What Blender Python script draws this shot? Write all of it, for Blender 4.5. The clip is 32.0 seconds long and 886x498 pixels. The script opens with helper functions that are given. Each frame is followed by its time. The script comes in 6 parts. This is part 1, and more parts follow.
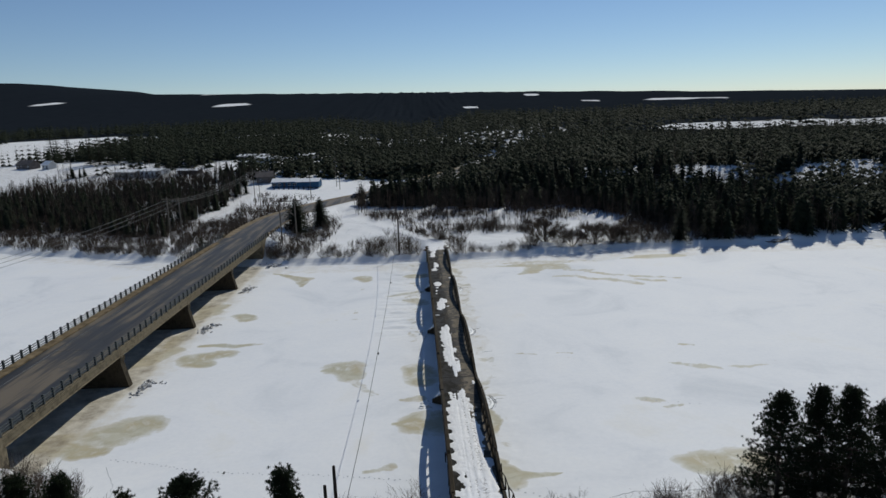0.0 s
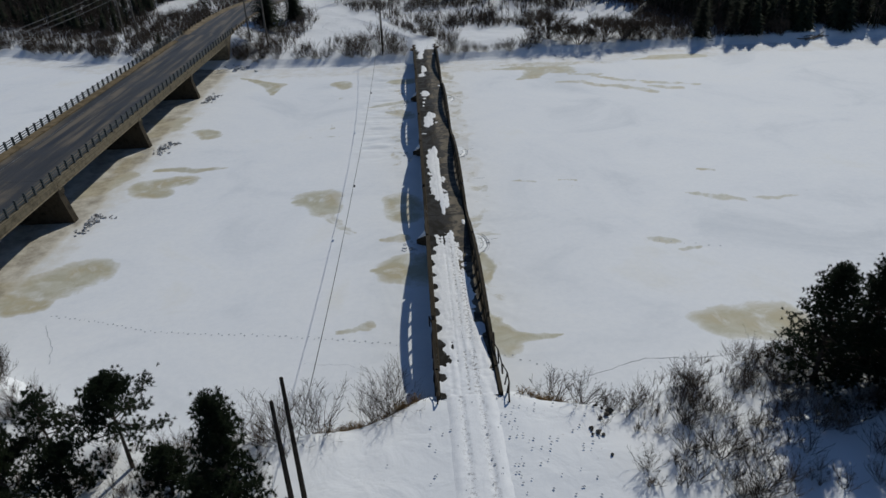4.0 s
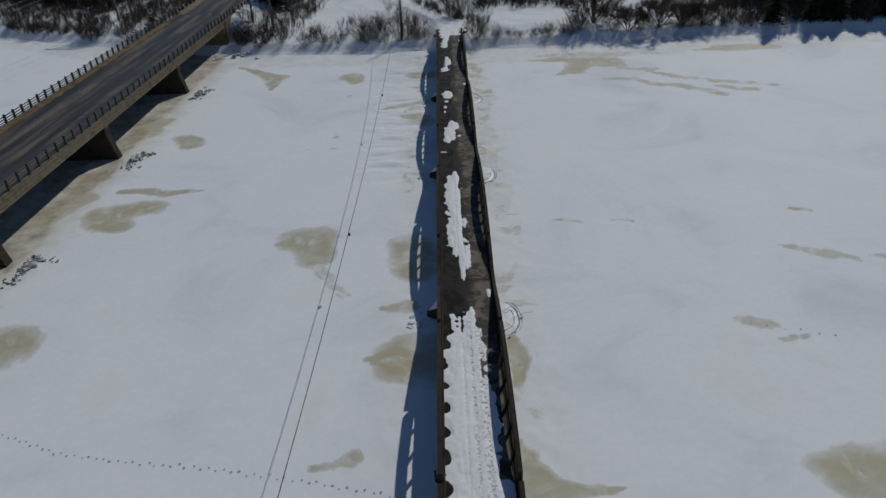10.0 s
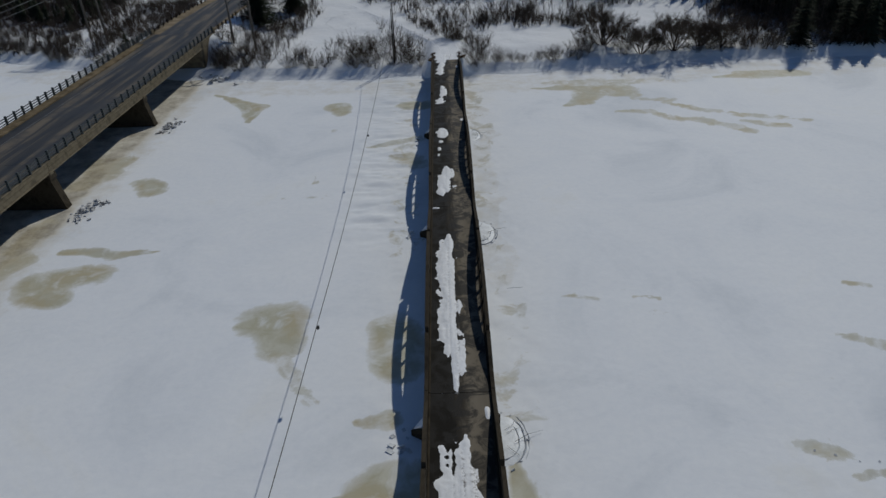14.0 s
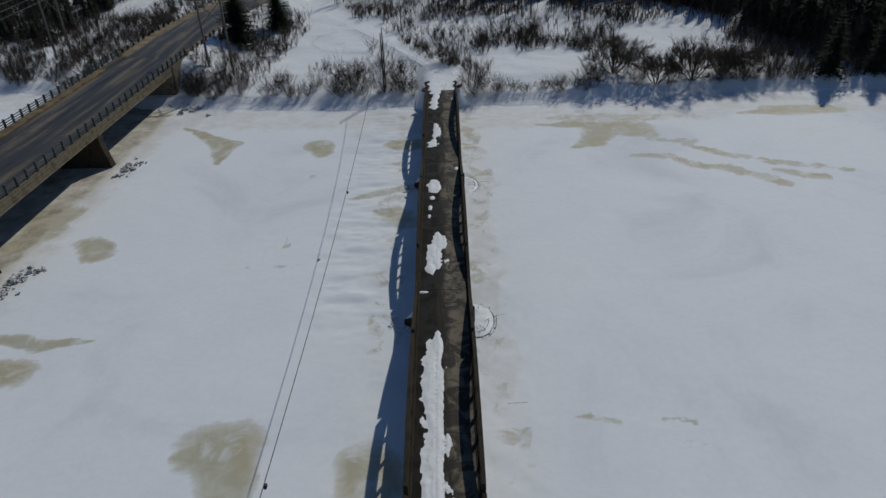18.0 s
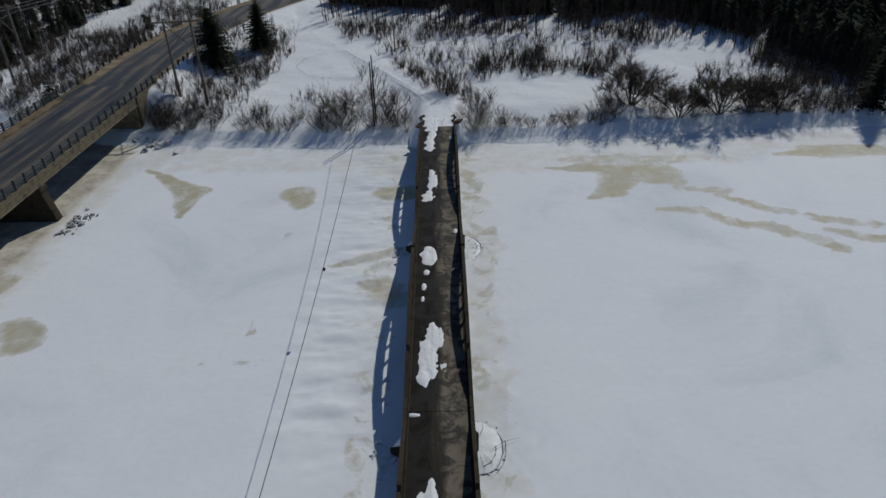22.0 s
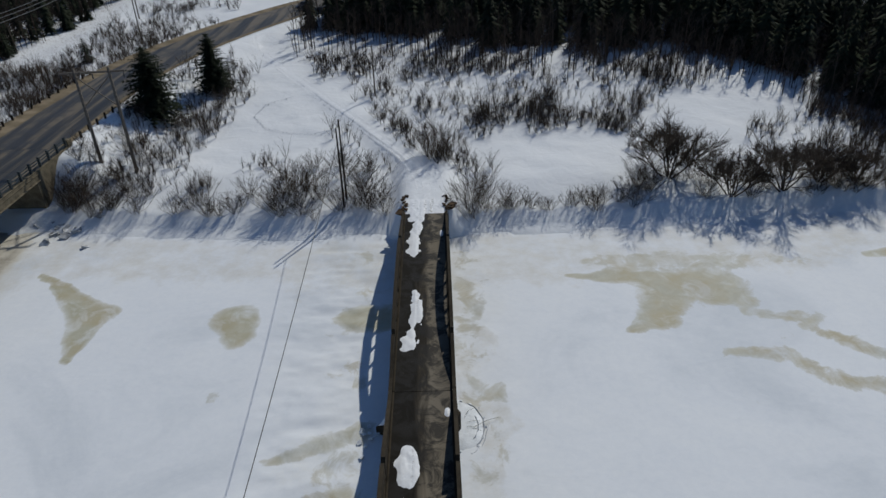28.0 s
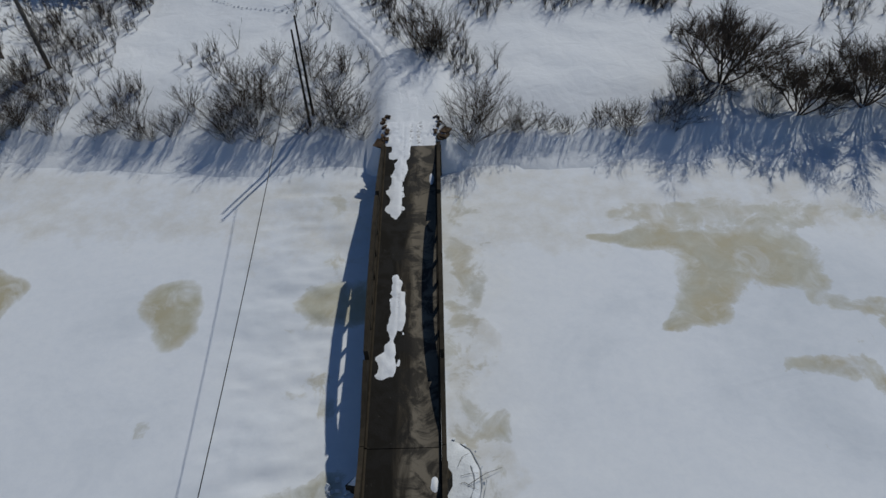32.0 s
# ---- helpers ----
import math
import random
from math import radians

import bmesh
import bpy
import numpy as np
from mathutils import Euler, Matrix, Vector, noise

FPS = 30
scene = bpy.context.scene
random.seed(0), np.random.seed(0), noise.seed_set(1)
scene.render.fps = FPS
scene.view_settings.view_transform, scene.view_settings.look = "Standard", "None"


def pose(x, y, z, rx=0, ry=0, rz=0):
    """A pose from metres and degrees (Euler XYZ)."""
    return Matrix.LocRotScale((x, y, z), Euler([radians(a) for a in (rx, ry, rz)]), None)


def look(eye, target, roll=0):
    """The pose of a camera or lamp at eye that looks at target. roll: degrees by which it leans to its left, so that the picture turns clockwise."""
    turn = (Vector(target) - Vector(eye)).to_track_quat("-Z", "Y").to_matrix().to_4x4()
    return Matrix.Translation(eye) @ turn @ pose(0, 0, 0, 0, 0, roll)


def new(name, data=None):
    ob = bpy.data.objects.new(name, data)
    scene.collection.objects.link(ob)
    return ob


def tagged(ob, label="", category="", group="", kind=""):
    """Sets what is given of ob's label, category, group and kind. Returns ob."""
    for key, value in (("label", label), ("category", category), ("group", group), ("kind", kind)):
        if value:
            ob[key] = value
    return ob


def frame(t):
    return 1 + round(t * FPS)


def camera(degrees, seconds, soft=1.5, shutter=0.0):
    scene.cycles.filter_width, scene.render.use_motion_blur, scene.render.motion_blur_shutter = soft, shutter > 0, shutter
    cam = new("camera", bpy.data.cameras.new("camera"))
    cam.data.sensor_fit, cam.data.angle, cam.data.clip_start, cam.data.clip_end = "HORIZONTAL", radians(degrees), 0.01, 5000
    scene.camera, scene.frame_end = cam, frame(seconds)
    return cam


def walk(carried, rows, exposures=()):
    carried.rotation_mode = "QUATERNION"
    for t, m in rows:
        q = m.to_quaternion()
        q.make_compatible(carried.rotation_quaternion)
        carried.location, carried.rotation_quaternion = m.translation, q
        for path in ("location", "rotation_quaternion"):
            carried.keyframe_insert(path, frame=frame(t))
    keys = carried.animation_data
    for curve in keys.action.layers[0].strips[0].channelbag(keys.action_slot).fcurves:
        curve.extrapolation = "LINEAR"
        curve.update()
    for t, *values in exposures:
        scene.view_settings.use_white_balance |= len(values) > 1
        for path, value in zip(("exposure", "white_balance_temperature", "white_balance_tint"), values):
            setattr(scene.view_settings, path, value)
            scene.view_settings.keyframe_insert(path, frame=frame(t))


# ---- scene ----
cam = camera(66.5, 32.0)
PATH = [
    (0, (-4.299, -18.751, 36.216), (-4.227, -16.792, 35.817), -2.15),
    (0.5, (-4.078, -17.012, 36.248), (-4.007, -15.069, 35.780), -2.19),
    (1, (-3.878, -15.314, 36.264), (-3.809, -13.389, 35.725), -2.22),
    (1.5, (-3.696, -13.630, 36.245), (-3.628, -11.726, 35.635), -2.26),
    (2, (-3.510, -11.931, 36.204), (-3.443, -10.053, 35.519), -2.29),
    (2.5, (-3.317, -10.225, 36.172), (-3.253, -8.376, 35.411), -2.33),
    (3, (-3.121, -8.503, 36.154), (-3.058, -6.687, 35.319), -2.36),
    (3.5, (-2.919, -6.756, 36.137), (-2.858, -4.975, 35.227), -2.40),
    (5.5, (-2.360, -0.205, 35.998), (-2.312, 1.495, 34.946), -2.44),
    (6, (-2.197, 1.524, 35.898), (-2.178, 3.226, 34.848), -2.45),
    (6.5, (-2.058, 3.252, 35.808), (-2.074, 4.955, 34.758), -2.46),
    (7, (-1.929, 4.963, 35.706), (-1.950, 6.666, 34.657), -2.48),
    (7.5, (-1.795, 6.664, 35.602), (-1.816, 8.367, 34.553), -2.49),
    (8, (-1.662, 8.361, 35.532), (-1.683, 10.064, 34.484), -2.50),
    (8.5, (-1.535, 10.038, 35.466), (-1.558, 11.741, 34.417), -2.51),
    (9, (-1.415, 11.709, 35.370), (-1.438, 13.413, 34.323), -2.52),
    (9.5, (-1.297, 13.389, 35.285), (-1.321, 15.092, 34.238), -2.54),
    (10, (-1.178, 15.059, 35.237), (-1.202, 16.763, 34.190), -2.55),
    (10.5, (-1.062, 16.697, 35.245), (-1.087, 18.401, 34.198), -2.54),
    (11, (-0.952, 18.289, 35.318), (-0.976, 19.992, 34.269), -2.53),
    (11.5, (-0.838, 19.856, 35.413), (-0.862, 21.559, 34.364), -2.52),
    (12, (-0.722, 21.444, 35.493), (-0.745, 23.147, 34.444), -2.51),
    (12.5, (-0.600, 23.068, 35.547), (-0.623, 24.771, 34.498), -2.49),
    (13, (-0.473, 24.717, 35.534), (-0.497, 26.422, 34.487), -2.48),
    (13.5, (-0.348, 26.377, 35.427), (-0.373, 28.082, 34.383), -2.47),
    (14, (-0.223, 28.036, 35.296), (-0.248, 29.746, 34.260), -2.46),
    (14.5, (-0.095, 29.693, 35.217), (-0.120, 31.406, 34.184), -2.45),
    (16.5, (0.372, 36.508, 36.104), (0.350, 38.215, 35.062), -2.10),
    (17, (0.507, 38.279, 36.172), (0.485, 39.987, 35.131), -2.06),
    (17.5, (0.619, 40.036, 36.248), (0.598, 41.744, 35.208), -2.03),
    (18, (0.712, 41.761, 36.316), (0.691, 43.470, 35.277), -1.99),
    (18.5, (0.794, 43.462, 36.366), (0.774, 45.171, 35.327), -1.96),
    (19, (0.869, 45.156, 36.414), (0.850, 46.866, 35.376), -1.92),
    (19.5, (0.931, 46.867, 36.471), (0.912, 48.578, 35.435), -1.89),
    (20, (0.967, 48.616, 36.521), (0.950, 50.327, 35.486), -1.85),
    (20.5, (0.972, 50.395, 36.532), (0.955, 52.106, 35.498), -1.84),
    (21, (0.956, 52.191, 36.497), (0.940, 53.903, 35.463), -1.83),
    (21.5, (0.941, 54.021, 36.457), (0.926, 55.734, 35.424), -1.82),
    (22, (0.942, 55.890, 36.459), (0.927, 57.602, 35.426), -1.81),
    (22.5, (0.963, 57.782, 36.463), (0.950, 59.494, 35.429), -1.80),
    (23, (1.004, 59.709, 36.408), (0.991, 61.422, 35.375), -1.80),
    (23.5, (1.057, 61.705, 36.325), (1.044, 63.418, 35.293), -1.79),
    (24, (1.123, 63.766, 36.277), (1.111, 65.480, 35.246), -1.78),
    (24.5, (1.201, 65.850, 36.269), (1.190, 67.564, 35.237), -1.77),
    (25, (1.274, 67.932, 36.242), (1.263, 69.646, 35.212), -1.76),
    (25.5, (1.330, 70.017, 36.156), (1.321, 71.733, 35.129), -1.75),
    (27.5, (1.465, 78.508, 36.366), (1.471, 80.224, 35.338), -1.63),
    (28, (1.668, 80.851, 36.562), (1.672, 82.564, 35.530), -1.60),
    (28.5, (1.864, 83.171, 36.714), (1.866, 84.882, 35.678), -1.60),
    (29, (2.034, 85.488, 36.853), (2.035, 87.185, 35.796), -1.60),
    (29.5, (2.163, 87.808, 36.995), (2.162, 89.454, 35.859), -1.60),
    (30, (2.257, 90.106, 37.123), (2.255, 91.693, 35.905), -1.60),
    (30.5, (2.340, 92.374, 37.244), (2.336, 93.897, 35.948), -1.62),
    (31, (2.432, 94.630, 37.366), (2.427, 96.083, 35.992), -1.65),
    (31.5, (2.528, 96.908, 37.505), (2.521, 98.303, 36.071), -1.68),
    (32, (2.619, 99.229, 37.677), (2.613, 100.605, 36.225), -1.70),
]
UNIT = 0.75   # metres to one unit of the plan below
walk(cam, [(t, look(eye, target, roll)) for t, eye, target, roll in PATH],
     exposures=[(0.0, -0.26, 6350, 10), (2.0, -0.13, 6370, 10), (3.5, -0.33, 6300, 10), (6.0, -0.76, 6180, 10), (14.0, -0.76, 6180, 10), (21.0, -0.62, 6180, 10), (28.0, -0.40, 6180, 10), (29.0, -0.37, 6180, 10), (30.0, -0.48, 6150, 10), (32.0, -0.58, 6080, 10)])

# ---- world and sun ----
SUN_TO = Vector((0.44, 0.80, 0.77)).normalized()      # towards the sun: ahead and to the right
world = bpy.data.worlds.new("winter_sky")
scene.world = world
world.use_nodes = True
wn = world.node_tree.nodes
sky = wn.new("ShaderNodeTexSky")
sky.sky_type = "NISHITA"
sky.sun_disc = False
sky.sun_elevation = math.asin(SUN_TO.z)
sky.sun_rotation = math.atan2(SUN_TO.x, SUN_TO.y)
sky.altitude = 1200.0
sky.air_density, sky.dust_density, sky.ozone_density = 0.95, 0.05, 4.2
wn["Background"].inputs[1].default_value = 0.082
world.node_tree.links.new(sky.outputs[0], wn["Background"].inputs[0])
sun = new("sun", bpy.data.lights.new("sun", "SUN"))
sun.data.energy, sun.data.angle, sun.data.color = 3.3, radians(0.9), (1.0, 0.965, 0.85)
sun.matrix_world = look(SUN_TO * 100, (0, 0, 0))

# ---- small tools ----
_rng = np.random.default_rng(7)
_lattice = _rng.random((512, 512))


def vnoise(x, y, size, seed=0):
    """Smooth value noise, 0 to 1, on arrays."""
    u, v = np.asarray(x, float) / size + seed * 17.3 + 4000, np.asarray(y, float) / size + seed * 9.7 + 4000
    i, j = np.floor(u).astype(int), np.floor(v).astype(int)
    fu, fv = u - i, v - j
    fu, fv = fu * fu * (3 - 2 * fu), fv * fv * (3 - 2 * fv)
    a, b = _lattice[i % 512, j % 512], _lattice[(i + 1) % 512, j % 512]
    c, d = _lattice[i % 512, (j + 1) % 512], _lattice[(i + 1) % 512, (j + 1) % 512]
    return (a * (1 - fu) + b * fu) * (1 - fv) + (c * (1 - fu) + d * fu) * fv


def fbm(x, y, size, seed=0):
    return 0.55 * vnoise(x, y, size, seed) + 0.28 * vnoise(x, y, size / 2.3, seed + 1) + 0.17 * vnoise(x, y, size / 5.1, seed + 2)


def sstep(a, b, x):
    t = np.clip((np.asarray(x, float) - a) / (b - a), 0, 1)
    return t * t * (3 - 2 * t)


def mesh_from(name, verts, faces, material=None, smooth=False, attrs=None):
    me = bpy.data.meshes.new(name)
    verts = np.asarray(verts, np.float32)
    if isinstance(faces, np.ndarray):
        n, k = faces.shape
        me.vertices.add(len(verts))
        me.vertices.foreach_set("co", verts.ravel())
        me.loops.add(n * k)
        me.loops.foreach_set("vertex_index", faces.astype(np.int32).ravel())
        me.polygons.add(n)
        me.polygons.foreach_set("loop_start", np.arange(0, n * k, k, dtype=np.int32))
        me.update(calc_edges=True)
    else:
        me.from_pydata(verts.tolist(), [], faces)
        me.update()
    for key, values in (attrs or {}).items():
        me.attributes.new(key, "FLOAT", "POINT").data.foreach_set("value", np.asarray(values, np.float32))
    if smooth:
        me.polygons.foreach_set("use_smooth", np.ones(len(me.polygons), bool))
    if material:
        me.materials.append(material)
    return me


def grid_mesh(name, xs, ys, zfun, material, attrs=None, smooth=True):
    """A height sheet over the grid of xs and ys."""
    X, Y = np.meshgrid(xs, ys)
    X, Y = X.ravel(), Y.ravel()
    Z = zfun(X, Y)
    nx, ny = len(xs), len(ys)
    i = (np.arange(ny - 1)[:, None] * nx + np.arange(nx - 1)[None]).ravel()
    faces = np.stack([i, i + 1, i + nx + 1, i + nx], 1)
    return mesh_from(name, np.stack([X, Y, Z], 1), faces, material, smooth, {k: f(X, Y) for k, f in (attrs or {}).items()})


def finish(bm, name, material, smooth=False):
    bmesh.ops.recalc_face_normals(bm, faces=bm.faces[:])
    me = bpy.data.meshes.new(name)
    bm.to_mesh(me)
    bm.free()
    if smooth:
        me.polygons.foreach_set("use_smooth", np.ones(len(me.polygons), bool))
    me.materials.append(material)
    return me


def part(name, bm, material, parent, label="", m=None):
    """Links a bmesh (or a mesh) as one mesh object under a thing or under a part."""
    me = bm if isinstance(bm, bpy.types.Mesh) else finish(bm, name, material)
    ob = new(name, me)
    ob.parent = parent
    if m is not None:
        ob.matrix_local = m
    if label:
        ob["label"] = label
    return ob


def add_box(bm, x0, x1, y0, y1, z0, z1, bevel=0.0, m=None):
    ret = bmesh.ops.create_cube(bm, size=1.0)
    vs = ret["verts"]
    for v in vs:
        v.co = Vector(((x0 + x1) / 2 + v.co.x * (x1 - x0), (y0 + y1) / 2 + v.co.y * (y1 - y0), (z0 + z1) / 2 + v.co.z * (z1 - z0)))
    if bevel:
        es = list({e for v in vs for e in v.link_edges})
        out = bmesh.ops.bevel(bm, geom=es, offset=bevel, segments=1, affect="EDGES")
        vs = list(set(out["verts"]) | {v for v in vs if v.is_valid})
    if m is not None:
        bmesh.ops.transform(bm, matrix=m, verts=vs)
    return vs


def box_mesh(name, dims, material, bevel=0.02):
    """A bevelled block, centred in x and y, standing on z = 0."""
    bm = bmesh.new()
    add_box(bm, -dims[0] / 2, dims[0] / 2, -dims[1] / 2, dims[1] / 2, 0, dims[2], bevel)
    return finish(bm, name, material)


def prism(bm, outline, y0, y1, axis="y"):
    """Extrudes an outline of (u, z) along y, or of (y, z) along x."""
    put = (lambda u, s, z: (u, s, z)) if axis == "y" else (lambda u, s, z: (s, u, z)) if axis == "x" else (lambda u, s, z: (u, z, s))
    a = [bm.verts.new(put(u, y0, z)) for u, z in outline]
    b = [bm.verts.new(put(u, y1, z)) for u, z in outline]
    n = len(outline)
    bm.faces.new(a)
    bm.faces.new(b[::-1])
    for i in range(n):
        bm.faces.new((a[i], a[(i + 1) % n], b[(i + 1) % n], b[i]))


def tubes(paths, sides=3):
    """Tapered tubes along paths of (points, radii): vertices and quad faces."""
    V, F, n = [], [], 0
    ring = np.arange(sides) * 2 * np.pi / sides
    for pts, radii in paths:
        pts = np.asarray(pts, float)
        d = np.gradient(pts, axis=0)
        d /= np.linalg.norm(d, axis=1)[:, None] + 1e-9
        ref = np.where(np.abs(d[:, 2:3]) > 0.9, [[1.0, 0, 0]], [[0, 0, 1.0]])
        u = np.cross(d, ref)
        u /= np.linalg.norm(u, axis=1)[:, None] + 1e-9
        w = np.cross(d, u)
        r = np.asarray(radii, float)[:, None, None]
        v = pts[:, None] + r * (u[:, None] * np.cos(ring)[None, :, None] + w[:, None] * np.sin(ring)[None, :, None])
        V.append(v.reshape(-1, 3))
        k = len(pts)
        for i in range(k - 1):
            for s in range(sides):
                a, b = n + i * sides + s, n + i * sides + (s + 1) % sides
                F.append((a, b, b + sides, a + sides))
        n += k * sides
    return np.concatenate(V), np.array(F)


def scatter(template, places):
    """Joins many copies of (verts, faces) into one: places rows of x, y, z, turn, width, height."""
    v, f = template
    p = np.asarray(places, float)
    c, s = np.cos(p[:, 3])[:, None], np.sin(p[:, 3])[:, None]
    X = (v[None, :, 0] * c - v[None, :, 1] * s) * p[:, 4:5] + p[:, 0:1]
    Y = (v[None, :, 0] * s + v[None, :, 1] * c) * p[:, 4:5] + p[:, 1:2]
    Z = v[None, :, 2] * p[:, 5:6] + p[:, 2:3]
    V = np.stack([X, Y, Z], 2).reshape(-1, 3)
    F = (f[None] + (np.arange(len(p)) * len(v))[:, None, None]).reshape(-1, f.shape[1])
    return V, F


def join(pieces):
    V, F, n = [], [], 0
    for v, f in pieces:
        V.append(v)
        F.append(f + n)
        n += len(v)
    return np.concatenate(V), np.concatenate(F)


# ---- materials ----
def material(name, rough=0.8, metal=0.0):
    m = bpy.data.materials.new(name)
    m.use_nodes = True
    b = m.node_tree.nodes["Principled BSDF"]
    b.inputs["Roughness"].default_value, b.inputs["Metallic"].default_value = rough, metal
    if rough > 0.65:
        b.inputs["Specular IOR Level"].default_value = 0.12
    return m, m.node_tree.nodes, m.node_tree.links, b


def node(nodes, kind, **sets):
    n = nodes.new("ShaderNode" + kind)
    for key, value in sets.items():
        if key in n.inputs:
            n.inputs[key].default_value = value
    return n


def noise_tex(nodes, links, scale, detail=4.0, rough=0.55, distortion=0.0, vec=None):
    n = nodes.new("ShaderNodeTexNoise")
    n.inputs["Scale"].default_value, n.inputs["Detail"].default_value = scale, detail
    n.inputs["Roughness"].default_value, n.inputs["Distortion"].default_value = rough, distortion
    if vec is None:
        g = nodes.new("ShaderNodeNewGeometry")
        vec = g.outputs["Position"]
    links.new(vec, n.inputs["Vector"])
    return n.outputs["Fac"]


def ramp(nodes, links, fac, stops):
    r = nodes.new("ShaderNodeValToRGB")
    e = r.color_ramp.elements
    while len(e) < len(stops):
        e.new(0.5)
    for el, (pos, col) in zip(e, stops):
        el.position = pos
        el.color = (*col, 1) if len(col) == 3 else col
    links.new(fac, r.inputs[0])
    return r.outputs[0]


def mix(nodes, links, fac, a, b, mode="MIX"):
    n = nodes.new("ShaderNodeMix")
    n.data_type, n.blend_type = "RGBA", mode
    for value, k in ((fac, 0), (a, 6), (b, 7)):
        if hasattr(value, "is_linked"):
            links.new(value, n.inputs[k])
        else:
            n.inputs[k].default_value = (*value, 1) if k else value
    return n.outputs[2]


def calc(nodes, links, op, a, b=0.0):
    n = nodes.new("ShaderNodeMath")
    n.operation = op
    for value, sock in ((a, n.inputs[0]), (b, n.inputs[1])):
        if hasattr(value, "is_linked"):
            links.new(value, sock)
        else:
            sock.default_value = value
    return n.outputs[0]


def bump(nodes, links, height, bsdf, strength=0.3, dist=0.05):
    n = nodes.new("ShaderNodeBump")
    n.inputs["Strength"].default_value, n.inputs["Distance"].default_value = strength, dist
    links.new(height, n.inputs["Height"])
    links.new(n.outputs[0], bsdf.inputs["Normal"])


def attr(nodes, name):
    n = nodes.new("ShaderNodeAttribute")
    n.attribute_name = name
    return n.outputs["Fac"]


def mottled(name, dark, light, scale=2.0, rough=0.85, fine=25.0, bumps=0.3, metal=0.0, third=None):
    """A surface that varies between colours at two scales, with a fine relief."""
    m, n, l, b = material(name, rough, metal)
    big, small = noise_tex(n, l, scale, 5), noise_tex(n, l, fine, 3)
    col = ramp(n, l, big, [(0.3, dark), (0.7, light)] if third is None else [(0.25, dark), (0.5, light), (0.75, third)])
    info = n.new("ShaderNodeObjectInfo")
    shade = calc(n, l, "ADD", calc(n, l, "MULTIPLY", small, 0.5), 0.75)
    shade = calc(n, l, "ADD", shade, calc(n, l, "MULTIPLY", calc(n, l, "SUBTRACT", info.outputs["Random"], 0.5), 0.18))
    g = n.new("ShaderNodeCombineColor")
    for k in range(3):
        l.new(shade, g.inputs[k])
    l.new(mix(n, l, 1.0, col, g.outputs[0], "MULTIPLY"), b.inputs["Base Color"])
    bump(n, l, small, b, bumps, 0.03)
    return m


def snow_material():
    """Bank and field snow; far off, the woods that cover the hills."""
    m, n, l, b = material("snow", 0.7)
    big, mid, fine = noise_tex(n, l, 0.12, 4), noise_tex(n, l, 1.3, 5), noise_tex(n, l, 9.0, 4)
    col = ramp(n, l, big, [(0.3, (0.755, 0.765, 0.775)), (0.7, (0.83, 0.83, 0.825))])
    # Leaf litter on the near bank; in the woods, tree shade painted brown.
    litter_shade = calc(n, l, "ADD", noise_tex(n, l, 2.6, 6, 0.7), calc(n, l, "MULTIPLY", attr(n, "brush"), 0.26))
    brush = ramp(n, l, litter_shade, [(0.78, (0, 0, 0)), (0.92, (1, 1, 1))])
    col = mix(n, l, brush, col, (0.16, 0.115, 0.075))
    # Dark woods colour, with distance haze tinted into it as blue.
    woods = mix(n, l, noise_tex(n, l, 0.03, 8, 0.75), (0.010, 0.014, 0.019), (0.022, 0.027, 0.034))
    wood_fac = ramp(n, l, calc(n, l, "ADD", attr(n, "woods"), calc(n, l, "MULTIPLY", calc(n, l, "SUBTRACT", noise_tex(n, l, 0.02, 6, 0.7), 0.5), 0.25)), [(0.35, (0, 0, 0)), (0.45, (1, 1, 1))])
    l.new(mix(n, l, wood_fac, col, woods), b.inputs["Base Color"])
    h = calc(n, l, "ADD", calc(n, l, "MULTIPLY", mid, 0.6), calc(n, l, "MULTIPLY", fine, 0.035))
    bump(n, l, calc(n, l, "ADD", h, calc(n, l, "MULTIPLY", noise_tex(n, l, 0.45, 3, 0.5, 0.6), 2.2)), b, 0.24, 0.25)
    b.inputs["Specular IOR Level"].default_value = 0.0
    return m


